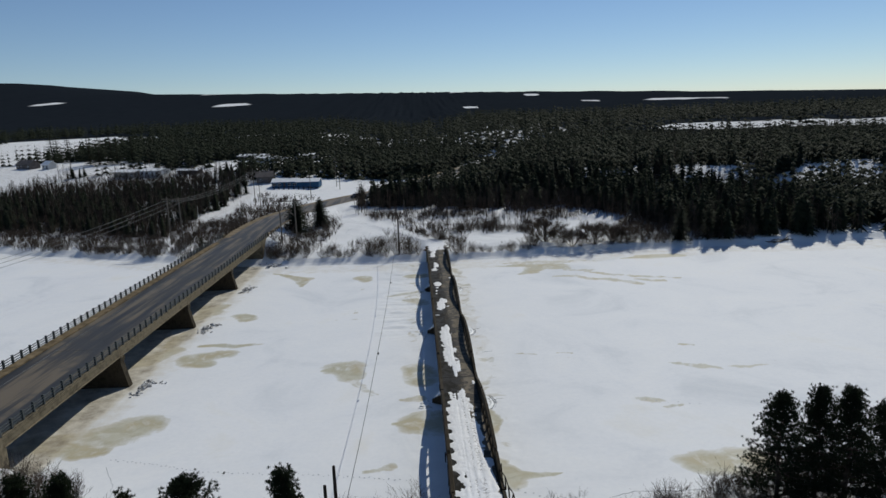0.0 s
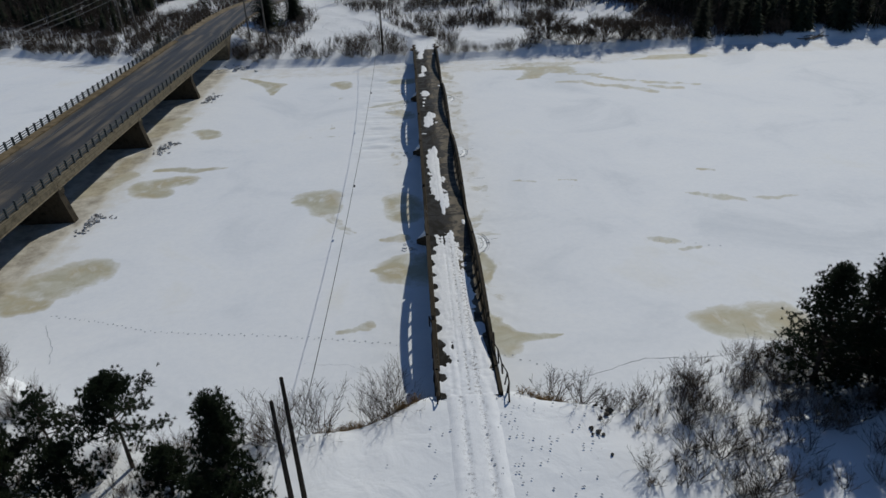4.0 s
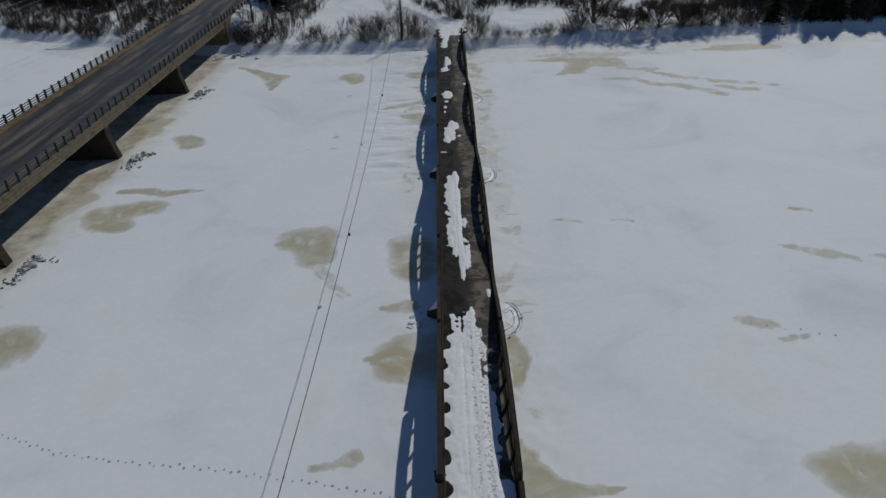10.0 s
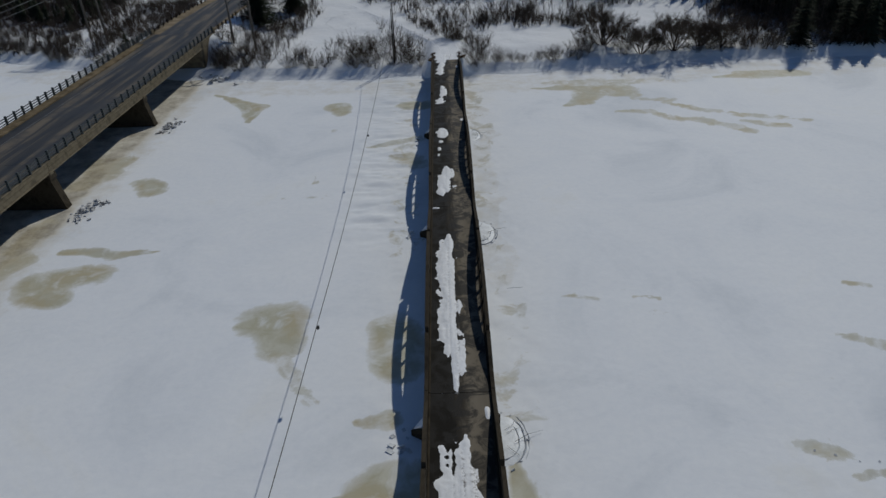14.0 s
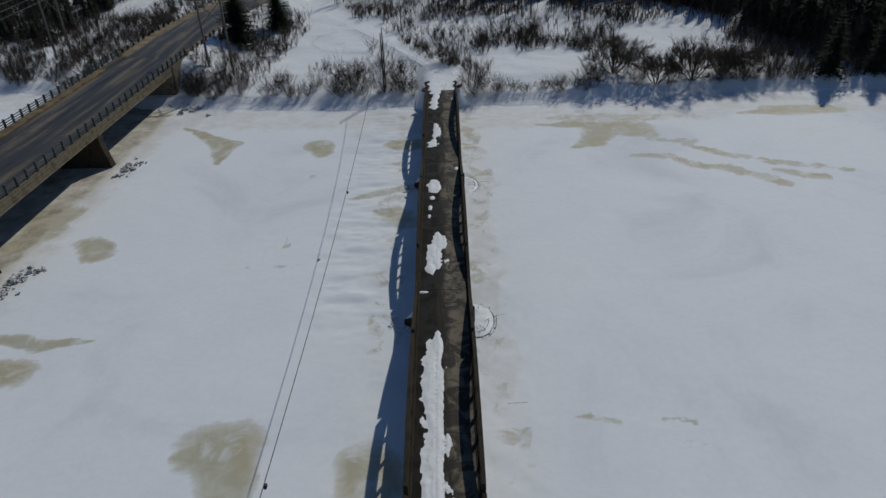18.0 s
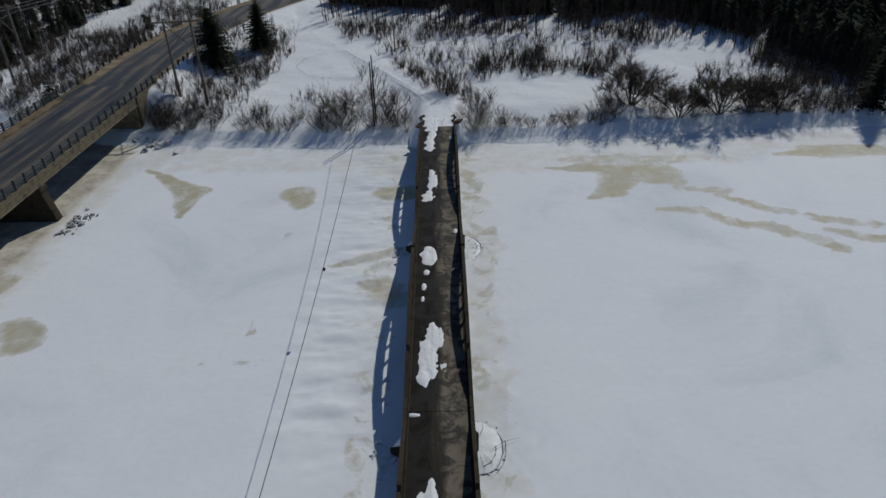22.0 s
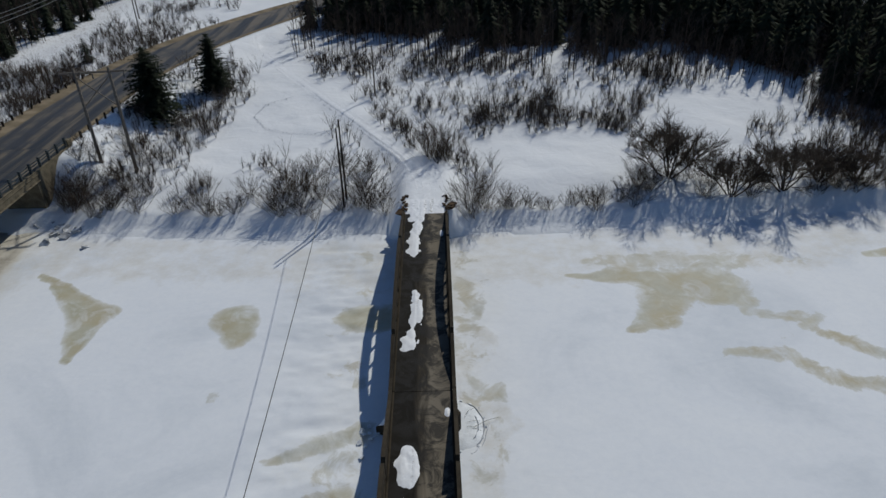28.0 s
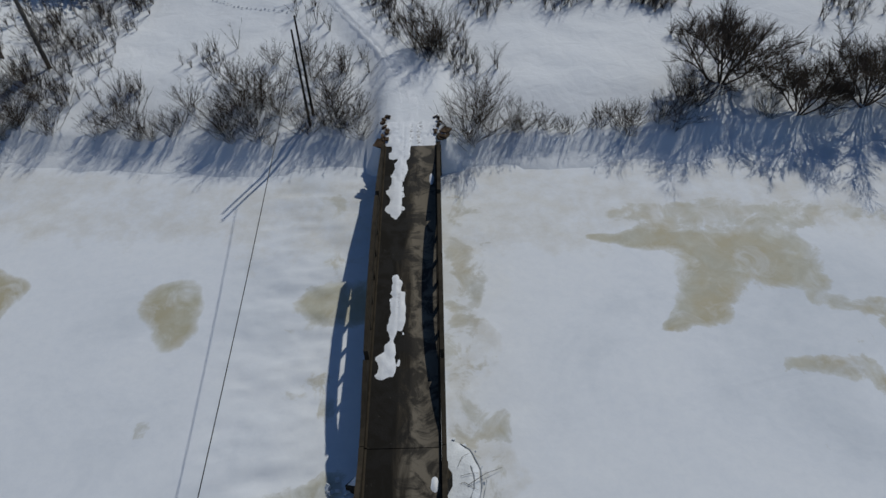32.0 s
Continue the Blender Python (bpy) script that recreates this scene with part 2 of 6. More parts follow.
def ice_material():
    """River ice under wind-packed snow, with slush stains that have soaked through."""
    m, n, l, b = material("river_ice", 0.6)
    big, mid, fine = noise_tex(n, l, 0.06, 7, 0.62, 0.8), noise_tex(n, l, 0.5, 5), noise_tex(n, l, 5.0, 4)
    col = ramp(n, l, big, [(0.30, (0.68, 0.70, 0.72)), (0.46, (0.79, 0.80, 0.81)), (0.60, (0.82, 0.825, 0.825)), (0.74, (0.79, 0.78, 0.74))])
    grain = ramp(n, l, noise_tex(n, l, 1.6, 7, 0.68, 0.4), [(0.34, (0.955, 0.96, 0.97)), (0.60, (1, 1, 1))])
    col = mix(n, l, 1.0, col, grain, "MULTIPLY")
    tone = attr(n, "tone")
    edge = calc(n, l, "MULTIPLY", calc(n, l, "SUBTRACT", noise_tex(n, l, 0.42, 9, 0.64, 0.5), 0.5), calc(n, l, "ADD", 0.75, calc(n, l, "MULTIPLY", tone, 1.9)))
    f = calc(n, l, "ADD", attr(n, "stain"), edge)
    fac = ramp(n, l, f, [(0.38, (0, 0, 0)), (0.54, (0.55, 0.55, 0.55)), (0.85, (0.92, 0.92, 0.92))])
    dusted = ramp(n, l, noise_tex(n, l, 0.35, 7, 0.6, 0.7), [(0.52, (1, 1, 1)), (0.70, (0.35, 0.35, 0.35))])
    fac = calc(n, l, "MULTIPLY", fac, dusted)
    slush = mix(n, l, tone, (0.43, 0.40, 0.275), (0.47, 0.46, 0.40))
    slush = mix(n, l, ramp(n, l, noise_tex(n, l, 0.5, 7, 0.65, 0.8), [(0.42, (0, 0, 0)), (0.66, (0.75, 0.75, 0.75))]), slush, (0.58, 0.56, 0.46))
    slush = mix(n, l, ramp(n, l, noise_tex(n, l, 0.22, 5, 0.6), [(0.44, (0, 0, 0)), (0.62, (0.8, 0.8, 0.8))]), slush, (0.44, 0.37, 0.215))
    col = mix(n, l, fac, col, slush)
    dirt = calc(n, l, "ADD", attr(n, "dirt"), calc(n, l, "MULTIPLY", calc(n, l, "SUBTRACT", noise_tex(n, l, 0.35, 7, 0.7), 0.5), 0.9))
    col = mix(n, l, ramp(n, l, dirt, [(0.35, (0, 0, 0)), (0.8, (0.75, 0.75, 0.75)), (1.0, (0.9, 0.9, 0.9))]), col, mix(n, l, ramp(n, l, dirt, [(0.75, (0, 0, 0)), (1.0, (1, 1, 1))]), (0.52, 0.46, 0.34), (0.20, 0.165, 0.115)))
    l.new(col, b.inputs["Base Color"])
    l.new(calc(n, l, "SUBTRACT", 0.72, calc(n, l, "MULTIPLY", fac, 0.08)), b.inputs["Roughness"])
    h = calc(n, l, "ADD", mid, calc(n, l, "MULTIPLY", fine, 0.12))
    stretch = n.new("ShaderNodeVectorMath")
    stretch.operation = "MULTIPLY"
    stretch.inputs[1].default_value = (0.6, 1.1, 1.0)
    l.new(n.new("ShaderNodeNewGeometry").outputs["Position"], stretch.inputs[0])
    drift = noise_tex(n, l, 0.16, 4, 0.5, 1.2, stretch.outputs[0])
    bump(n, l, calc(n, l, "ADD", h, calc(n, l, "MULTIPLY", drift, 2.0)), b, 0.10, 0.25)
    b.inputs["Specular IOR Level"].default_value = 0.18
    return m


def plain_snow(name, bumps=0.4):
    m, n, l, b = material(name, 0.65)
    mid, fine = noise_tex(n, l, 1.7, 5), noise_tex(n, l, 14.0, 4)
    col = ramp(n, l, mid, [(0.3, (0.75, 0.755, 0.765)), (0.7, (0.84, 0.84, 0.84))])
    grit = ramp(n, l, noise_tex(n, l, 4.0, 7, 0.75), [(0.50, (0, 0, 0)), (0.60, (1, 1, 1))])
    l.new(mix(n, l, calc(n, l, "MULTIPLY", grit, attr(n, "grit")), col, (0.10, 0.085, 0.07)), b.inputs["Base Color"])
    bump(n, l, calc(n, l, "ADD", mid, calc(n, l, "MULTIPLY", fine, 0.4)), b, bumps, 0.08)
    return m


def foliage_material(name, dark, light, scale=1.5):
    m, n, l, b = material(name, 0.75)
    g = n.new("ShaderNodeNewGeometry")
    isl = ramp(n, l, g.outputs["Random Per Island"], [(0.0, dark), (1.0, light)])
    big = noise_tex(n, l, scale, 4)
    l.new(mix(n, l, big, isl, dark), b.inputs["Base Color"])
    b.inputs["Specular IOR Level"].default_value = 0.03
    return m


def deck_material():
    """Wet, mossy roadway: dark gutters, a paler worn strip, streaks along the way and dark blotches."""
    m, n, l, b = material("old_bridge_deck", 0.75)
    g = n.new("ShaderNodeNewGeometry")
    sep = n.new("ShaderNodeSeparateXYZ")
    l.new(g.outputs["Position"], sep.inputs[0])
    stretch = n.new("ShaderNodeVectorMath")
    stretch.operation = "MULTIPLY"
    stretch.inputs[1].default_value = (1.0, 0.16, 1.0)
    l.new(g.outputs["Position"], stretch.inputs[0])
    streak = noise_tex(n, l, 1.5, 6, 0.6, 0.6, stretch.outputs[0])
    blotch = noise_tex(n, l, 0.6, 8, 0.68, 0.9)
    fine = noise_tex(n, l, 13, 4)
    worn = ramp(n, l, calc(n, l, "ADD", calc(n, l, "MULTIPLY", sep.outputs[0], 0.22), calc(n, l, "ADD", calc(n, l, "MULTIPLY", streak, 0.55), 0.18)),
                [(0.34, (0.014, 0.012, 0.009)), (0.45, (0.044, 0.036, 0.026)), (0.60, (0.195, 0.165, 0.122)), (0.9, (0.15, 0.127, 0.095))])
    dark = ramp(n, l, blotch, [(0.45, (1, 1, 1)), (0.56, (0, 0, 0))])
    col = mix(n, l, calc(n, l, "MULTIPLY", dark, 0.85), worn, (0.012, 0.010, 0.008))
    pale = ramp(n, l, noise_tex(n, l, 3.2, 6, 0.7), [(0.66, (0, 0, 0)), (0.76, (0.5, 0.5, 0.5))])
    l.new(mix(n, l, pale, col, (0.17, 0.15, 0.12)), b.inputs["Base Color"])
    l.new(calc(n, l, "SUBTRACT", 0.85, calc(n, l, "MULTIPLY", dark, 0.3)), b.inputs["Roughness"])
    bump(n, l, fine, b, 0.4, 0.03)
    return m


def road_material():
    """Salted asphalt: bluish wheel paths, sandy brown strips between them."""
    m, n, l, b = material("salted_asphalt", 0.6)
    tc = n.new("ShaderNodeTexCoord")
    sep = n.new("ShaderNodeSeparateXYZ")
    l.new(tc.outputs["Object"], sep.inputs[0])
    stretch = n.new("ShaderNodeVectorMath")
    stretch.operation = "MULTIPLY"
    stretch.inputs[1].default_value = (1.0, 0.05, 1.0)
    l.new(tc.outputs["Object"], stretch.inputs[0])
    streak = noise_tex(n, l, 0.55, 5, 0.55, 0.0, stretch.outputs[0])
    patch_n, fine = noise_tex(n, l, 0.14, 6, 0.6), noise_tex(n, l, 24, 3)
    col = ramp(n, l, streak, [(0.36, (0.024, 0.027, 0.032)), (0.48, (0.050, 0.047, 0.044)), (0.58, (0.15, 0.122, 0.086))])
    col = mix(n, l, ramp(n, l, patch_n, [(0.5, (0, 0, 0)), (0.62, (0.8, 0.8, 0.8))]), col, (0.046, 0.046, 0.048))
    l.new(col, b.inputs["Base Color"])
    bump(n, l, fine, b, 0.2, 0.02)
    b.inputs["Specular IOR Level"].default_value = 0.25
    return m


M_SNOW, M_ICE = snow_material(), ice_material()
M_DECKSNOW = plain_snow("packed_snow")
M_CONC = mottled("weathered_concrete", (0.06, 0.05, 0.034), (0.20, 0.165, 0.11), 0.8, 0.9, 12, 0.5, third=(0.09, 0.074, 0.05))
M_OLDCONC = mottled("mossy_old_and_shaded_concrete", (0.016, 0.013, 0.009), (0.055, 0.044, 0.030), 1.1, 0.92, 14, 0.6, third=(0.028, 0.023, 0.016))
M_ASPHALT, M_DECK = road_material(), deck_material()
M_GRAVEL = mottled("sandy_shoulder", (0.08, 0.06, 0.035), (0.23, 0.175, 0.105), 0.7, 0.95, 20, 0.6)
M_VERGE = mottled("sandy_verge", (0.13, 0.10, 0.06), (0.28, 0.22, 0.145), 0.5, 0.95, 12, 0.6)
M_STEEL = mottled("weathered_steel", (0.03, 0.033, 0.033), (0.07, 0.073, 0.073), 2, 0.6, 30, 0.2, metal=0.3)
M_GALV = mottled("grey_rail_paint", (0.03, 0.036, 0.036), (0.065, 0.075, 0.073), 3, 0.6, 25, 0.1, metal=0.2)
M_WOOD = mottled("grey_pole_wood", (0.09, 0.075, 0.06), (0.21, 0.18, 0.15), 4, 0.9, 40, 0.4)
M_TARRED = mottled("tarred_pole_wood", (0.018, 0.014, 0.011), (0.045, 0.036, 0.028), 4, 0.9, 40, 0.4)
M_BARK = mottled("bark", (0.03, 0.023, 0.017), (0.08, 0.064, 0.05), 3, 0.95, 30, 0.5)
M_TWIG = mottled("alder_twigs", (0.040, 0.030, 0.023), (0.115, 0.088, 0.067), 0.4, 0.9, 20, 0.0)
M_HARDWOOD = mottled("hardwood_crowns", (0.036, 0.027, 0.022), (0.100, 0.076, 0.059), 0.25, 0.9, 8, 0.0)
M_TWIG_GREY = mottled("grey_twigs", (0.050, 0.041, 0.034), (0.13, 0.108, 0.09), 0.4, 0.9, 20, 0.0)
M_GRASS = mottled("dead_grass", (0.16, 0.10, 0.05), (0.34, 0.24, 0.13), 2, 0.95, 20, 0.3)
M_SPRUCE = foliage_material("spruce_needles", (0.019, 0.024, 0.016), (0.038, 0.046, 0.027))
M_PINE = foliage_material("pine_needles", (0.013, 0.019, 0.010), (0.036, 0.046, 0.023))
M_WIRE = mottled("dark_wire", (0.005, 0.005, 0.005), (0.012, 0.012, 0.012), 3, 0.5, 20, 0.0)
M_LINE = mottled("bare_aluminium_wire", (0.16, 0.16, 0.16), (0.24, 0.24, 0.24), 3, 0.7, 20, 0.0)
M_ROCK = mottled("dark_rock", (0.04, 0.036, 0.03), (0.13, 0.115, 0.095), 2.5, 0.9, 18, 0.6)
M_RUIN = mottled("broken_brown_concrete", (0.05, 0.032, 0.02), (0.15, 0.10, 0.06), 1.5, 0.95, 9, 0.7)
M_PAINT = mottled("worn_white_line", (0.10, 0.10, 0.10), (0.26, 0.26, 0.25), 1.2, 0.8, 15, 0.1)

# ---- the land: river, banks, road line, hills ----
BANK_X = (-400, -90, -66, -60, -50, -45, -30, -20, -3, 5, 10, 14, 23, 34, 60, 200)
BANK_Y = (90, 78, 66, 62, 55.5, 50, 43, 43.5, 45.5, 46.5, 45, 43.5, 47.5, 51, 54, 60)
ROAD_X = (-75, -71.3, -68.0, -66.7, -66.0, -64.2, -60.5, -54, -45, -34.5, -19, -2, 18, 42, 75, 120)
ROAD_Y = (-80, 55, 167, 212, 235, 255, 272, 291, 310, 328, 348, 374, 412, 455, 510, 580)
ROAD_Z = (7.3, 7.3, 7.3, 7.3, 7.3, 7.3, 7.1, 6.9, 6.7, 6.6, 7.0, 8.4, 9.6, 10.5, 11.5, 13)


def near_bank(x):
    return np.interp(x, BANK_X, BANK_Y) + 2.2 * (vnoise(x, 0 * x, 6.0, 3) - 0.5)


def far_bank(x):
    return 195.3 + 3.0 * sstep(15, 75, x) + 3.0 * sstep(-22, -58, x) + 0.42 * np.clip(-62 - x, 0, 300) + 2.4 * (vnoise(x, 0 * x, 7.0, 5) - 0.5) + 1.2 * (vnoise(x, 0 * x, 2.5, 6) - 0.5)


def road_near(x, y):
    """Distance from the road's middle line, and the road's height there."""
    best, bz = np.full(np.shape(x), 1e9), np.zeros(np.shape(x))
    for i in range(len(ROAD_X) - 1):
        ax, ay, bx, by = ROAD_X[i], ROAD_Y[i], ROAD_X[i + 1], ROAD_Y[i + 1]
        t = np.clip(((x - ax) * (bx - ax) + (y - ay) * (by - ay)) / ((bx - ax) ** 2 + (by - ay) ** 2), 0, 1)
        d = np.hypot(x - ax - t * (bx - ax), y - ay - t * (by - ay))
        hit = d < best
        best = np.where(hit, d, best)
        bz = np.where(hit, ROAD_Z[i] + t * (ROAD_Z[i + 1] - ROAD_Z[i]), bz)
    return best, bz


def hills(x, y):
    """Height of the land beyond the far bank's flat."""
    f = y - far_bank(x)
    bluff = 11 * sstep(88, 125, f + 14 * (vnoise(x, y, 40, 8) - 0.5)) * sstep(0, 90, x)
    left = 9 * sstep(90, 260, f) * sstep(-20, -120, x)
    slope = 15 * sstep(110, 620, f) + 6 * sstep(500, 900, f) * sstep(900, -100, x)
    low = bluff + left + slope + 12 * (fbm(x, y, 420, 2) - 0.5) * sstep(300, 900, f)
    hump = 62 * np.exp(-((x + 2250) / 520) ** 4) * sstep(2300, 3500, f)
    top = 143 - 0.031 * x + hump + 9 * (fbm(x, y, 800, 4) - 0.5)
    return low + sstep(1300, 3400, f) * (top - low)


def land(x, y):
    x, y = np.asarray(x, float), np.asarray(y, float)
    s, f = near_bank(x) - y, y - far_bank(x)
    near = 3.4 * sstep(-0.5, 3.6, s) + 0.4 * sstep(3, 12, s) + 6 * sstep(40, 300, s) - 1.6 + 1.6 * sstep(-1.5, 0.3, s)
    far = 0.45 * sstep(-2.6, 0.6, f) + 0.95 * sstep(0.3, 1.5, f + 1.7 * (vnoise(x, y, 3.0, 9) - 0.5)) + 1.1 * sstep(2, 12, f) + 1.8 * sstep(15, 80, f) + hills(x, y) - 1.6 + 1.6 * sstep(-5.4, -2.6, f)
    z = np.where(s > -2, near, np.where(f > -7.5, far, -1.6))
    dry = np.maximum(sstep(0, 3, s), sstep(0, 3, f))
    z = z + dry * (0.8 * (fbm(x, y, 9, 1) - 0.45) + 0.22 * (vnoise(x, y, 2.2, 2) - 0.5))
    # embankments of the old bridge's approaches
    w = sstep(8.0, 3.4, np.abs(x - 0.15)) * sstep(45.5, 43.4, y) + sstep(5.6, 3.3, np.abs(x - 0.15)) * sstep(191.6, 193.0, y) * sstep(222, 204, y)
    z = z + w * (3.93 - z)
    track = np.abs(x - np.interp(y, (200, 212, 226, 244, 262, 285, 305), (0.5, -2.0, -8.5, -19, -29, -37.5, -40)))
    z = z + sstep(5, 2, track) * sstep(200, 215, y) * sstep(310, 290, y) * (np.interp(y, (200, 225, 280, 305), (3.9, 3.6, 4.4, 6.4)) - z)
    d, rz = road_near(x, y)
    w = sstep(17, 8.2, d) * sstep(203, 210, y) + sstep(12.5, 8.0, d) * sstep(61.5, 53, y)
    return z + w * (rz - 0.12 - z)


def spread(inner, start, stop, grow=1.09):
    """Even steps within, then ever longer ones out to start and stop."""
    a, b = [inner[0]], [inner[-1]]
    step = inner[1] - inner[0]
    g = step
    while a[-1] > start:
        g *= grow
        a.append(a[-1] - g)
    g = step
    while b[-1] < stop:
        g *= grow
        b.append(b[-1] + g)
    return np.concatenate([a[:0:-1], inner, b[1:]])


def woods_at(x, y):
    """1 where far woods cover the hills, 0 on open snow."""
    f = y - far_bank(x)
    w = np.maximum(sstep(520, 600, f), sstep(135, 180, f) * sstep(10, 40, x - np.interp(y, ROAD_Y, ROAD_X)) * sstep(0, 30, x + 30))
    clear = sstep(0.88, 0.91, vnoise(x / 5.0, y, 60, 11)) * sstep(1500, 2000, f)
    field = sum(sstep(1.0, 0.75, np.hypot((x - a) / c, (y - b - e * (x - a)) / d)) for a, b, c, d, e in (
        (345, 610, 150, 56, -0.05), (105, 2120, 170, 16, -0.5), (400, 2320, 300, 22, 0.15), (1120, 2330, 380, 24, -0.1), (-1470, 2812, 130, 60, 0.1), (-700, 2700, 90, 60, 0.1), (-60, 2600, 150, 60, 0), (-430, 740, 125, 210, 0), (192, 811, 16, 8, 0)))
    return np.clip(w - clear - field, 0, 1)


def brush_shade_at(x, y):
    s, f = near_bank(x) - y, y - far_bank(x)
    # The snowy wood floor is darkened in colour for shade between trees.
    wooded = np.where(x > np.interp(y, ROAD_Y, ROAD_X), sstep(66, 80, f) * sstep(-36, -30, x) + sstep(3, 8, f) * sstep(78, 90, x), sstep(24, 34, f) * sstep(-90, -98, x))
    floor = wooded * sstep(700, 500, f)
    return np.clip(np.maximum(floor, 0.5 * sstep(0, 2, s) * sstep(0.42, 0.6, fbm(x, y, 13, 21))), 0, 1) * sstep(3.5, 7, np.abs(x + 1))


def ground_height(x, y):
    return land(x, y) + woods_at(x, y) * (3.0 + 4.0 * sstep(480, 700, y)) * (vnoise(x, y, 11, 31) - 0.3)


gx = spread(np.arange(-112, 112.1, 1.3), -4600, 4600)
gy = spread(np.arange(18, 330, 1.3), -4300, 4850, 1.075)
ground = tagged(new("ground", grid_mesh("ground", gx, gy, ground_height, M_SNOW, {"woods": woods_at, "brush": brush_shade_at})),
                "snow-covered river banks rising to wooded hills", "ground", kind="structure")

# ---- river ice with slush stains ----
STAINS = []


def stain(*nodes, tone=0.0, power=1.0):
    """A pool drawn as a chain of tapering strokes: nodes of x, y, half width. tone: 0 yellow slush, 1 grey."""
    for (ax, ay, ar), (bx, by, br) in zip(nodes, nodes[1:]):
        STAINS.append((ax, ay, ar, bx, by, br, tone, power))


# yellow pools along the old bridge
stain((-25.0, 99.8, 0.6), (-21.4, 100.2, 4.0), (-19.4, 95.8, 2.9))
stain((-19.0, 94.0, 1.2), (-16.4, 89.5, 1.0), (-14.2, 86.5, 0.6), tone=0.6, power=0.62)
stain((-6.8, 98.0, 3.0), (-6.2, 92.2, 3.1))
stain((-10.6, 74.5, 0.5), (-6.8, 74.6, 3.6), (-4.5, 74.4, 4.2))
stain((-14.6, 60.9, 0.5), (-12.0, 61.4, 0.8), (-11.0, 61.3, 0.9), tone=0.8, power=0.8)
stain((-9.4, 84.0, 0.8), (-6.5, 84.3, 1.2), tone=0.5, power=0.75)
stain((3.9, 63.0, 0.3), (4.7, 58.8, 1.7), (5.3, 56.6, 2.2))
stain((6.0, 57.2, 1.0), (12.6, 57.7, 0.25))
stain((31.4, 58.2, 3.0), (38.4, 57.4, 4.2))
stain((4.7, 78.0, 0.7), (4.9, 74.0, 1.2), (4.5, 70.5, 0.7))
stain((-23.2, 173.7, 2.8), (-21.7, 170.4, 2.2))
stain((-22.4, 174.6, 2.0), (-21.2, 172.5, 1.7))
stain((-8.4, 173.4, 2.3), (-5.4, 173.2, 2.9), tone=0.2)
stain((-51.6, 184.6, 0.4), (-46.2, 180.0, 1.2), (-41.2, 175.4, 2.9), (-40.0, 166.2, 0.3))
stain((-41.0, 175.8, 2.4), (-39.4, 176.0, 1.5))
# pools beside the highway bridge
stain((-66.0, 74.5, 3.0), (-60.0, 73.6, 3.6), (-53.6, 77.6, 4.7), (-51.4, 79.4, 3.4), tone=0.1)
stain((-58.5, 70.8, 2.2), (-55.5, 70.8, 2.0), tone=0.2)
stain((-53.6, 109.8, 3.4), (-47.4, 111.8, 3.0))
stain((-52.6, 107.6, 2.8), (-49.8, 106.2, 2.2), tone=0.2)
stain((-54.0, 118.0, 0.9), (-46.0, 117.0, 1.0), (-40.4, 117.2, 0.25), tone=0.5)
stain((-63.4, 108.5, 2.8), (-59.6, 115.8, 2.4), tone=0.1)
stain((-50.9, 139.3, 2.3), (-48.5, 136.9, 2.4), tone=0.2)
stain((-61.4, 139.0, 2.0), (-58.6, 149.0, 2.6), tone=0.3)
stain((-63.2, 148.6, 2.8), (-59.4, 143.4, 2.8), tone=0.5)
stain((-61.8, 119.0, 1.6), (-60.6, 126.0, 1.8), tone=0.6)
# broad pool and wandering streaks on the open side
stain((18.8, 181.2, 0.5), (24.0, 181.0, 1.6), (30.0, 179.6, 2.8), (36.6, 178.6, 3.9), tone=0.25)
stain((36.0, 177.4, 3.6), (39.0, 174.4, 1.6), tone=0.2)
stain((30.0, 178.2, 3.2), (37.0, 176.6, 3.4), tone=0.2)
stain((22.0, 184.4, 1.4), (34.0, 184.4, 2.0), (50.0, 183.2, 1.6), tone=0.7, power=0.55)
stain((30.0, 176.4, 3.2), (27.6, 172.4, 2.6), (24.0, 169.8, 0.8), tone=0.4, power=0.92)
stain((24.0, 181.4, 1.0), (33.0, 184.6, 2.4), (42.0, 183.0, 1.8), tone=0.6, power=0.62)
stain((38.0, 172.6, 1.0), (45.0, 171.0, 1.4), tone=0.9, power=0.7)
stain((33.4, 165.3, 0.9), (39.6, 164.2, 1.2), (42.4, 160.4, 1.4), (48.2, 158.4, 1.5), (55.0, 152.4, 1.5), tone=0.9, power=0.76)
stain((43.8, 169.4, 0.9), (48.0, 165.4, 1.6), (55.6, 160.4, 1.2), (67.0, 157.2, 1.0), tone=0.9, power=0.72)
stain((54.6, 157.2, 0.8), (62.0, 154.4, 1.2), tone=0.8, power=0.8)
stain((59.0, 184.0, 0.8), (66.0, 185.3, 2.5), (78.0, 185.0, 2.6), tone=0.2)
stain((41.4, 93.8, 0.6), (46.0, 91.8, 1.5), (49.2, 90.5, 0.6), tone=0.7, power=0.78)
stain((51.0, 91.3, 0.5), (58.0, 90.6, 0.6), tone=0.9, power=0.5)
stain((30.3, 79.6, 1.0), (33.2, 78.2, 1.0), tone=0.7, power=0.85)
stain((33.6, 76.1, 0.45), (34.4, 76.2, 0.4), tone=1.0, power=0.9)
stain((35.2, 76.0, 0.35), (35.8, 75.9, 0.3), tone=1.0, power=0.85)
stain((38.4, 75.0, 0.35), (38.9, 74.9, 0.3), tone=1.0, power=0.85)
stain((13.2, 103.2, 0.3), (17.0, 102.8, 0.4), tone=1.0, power=0.75)
stain((20.4, 102.6, 0.35), (24.0, 102.2, 0.3), tone=1.0, power=0.75)
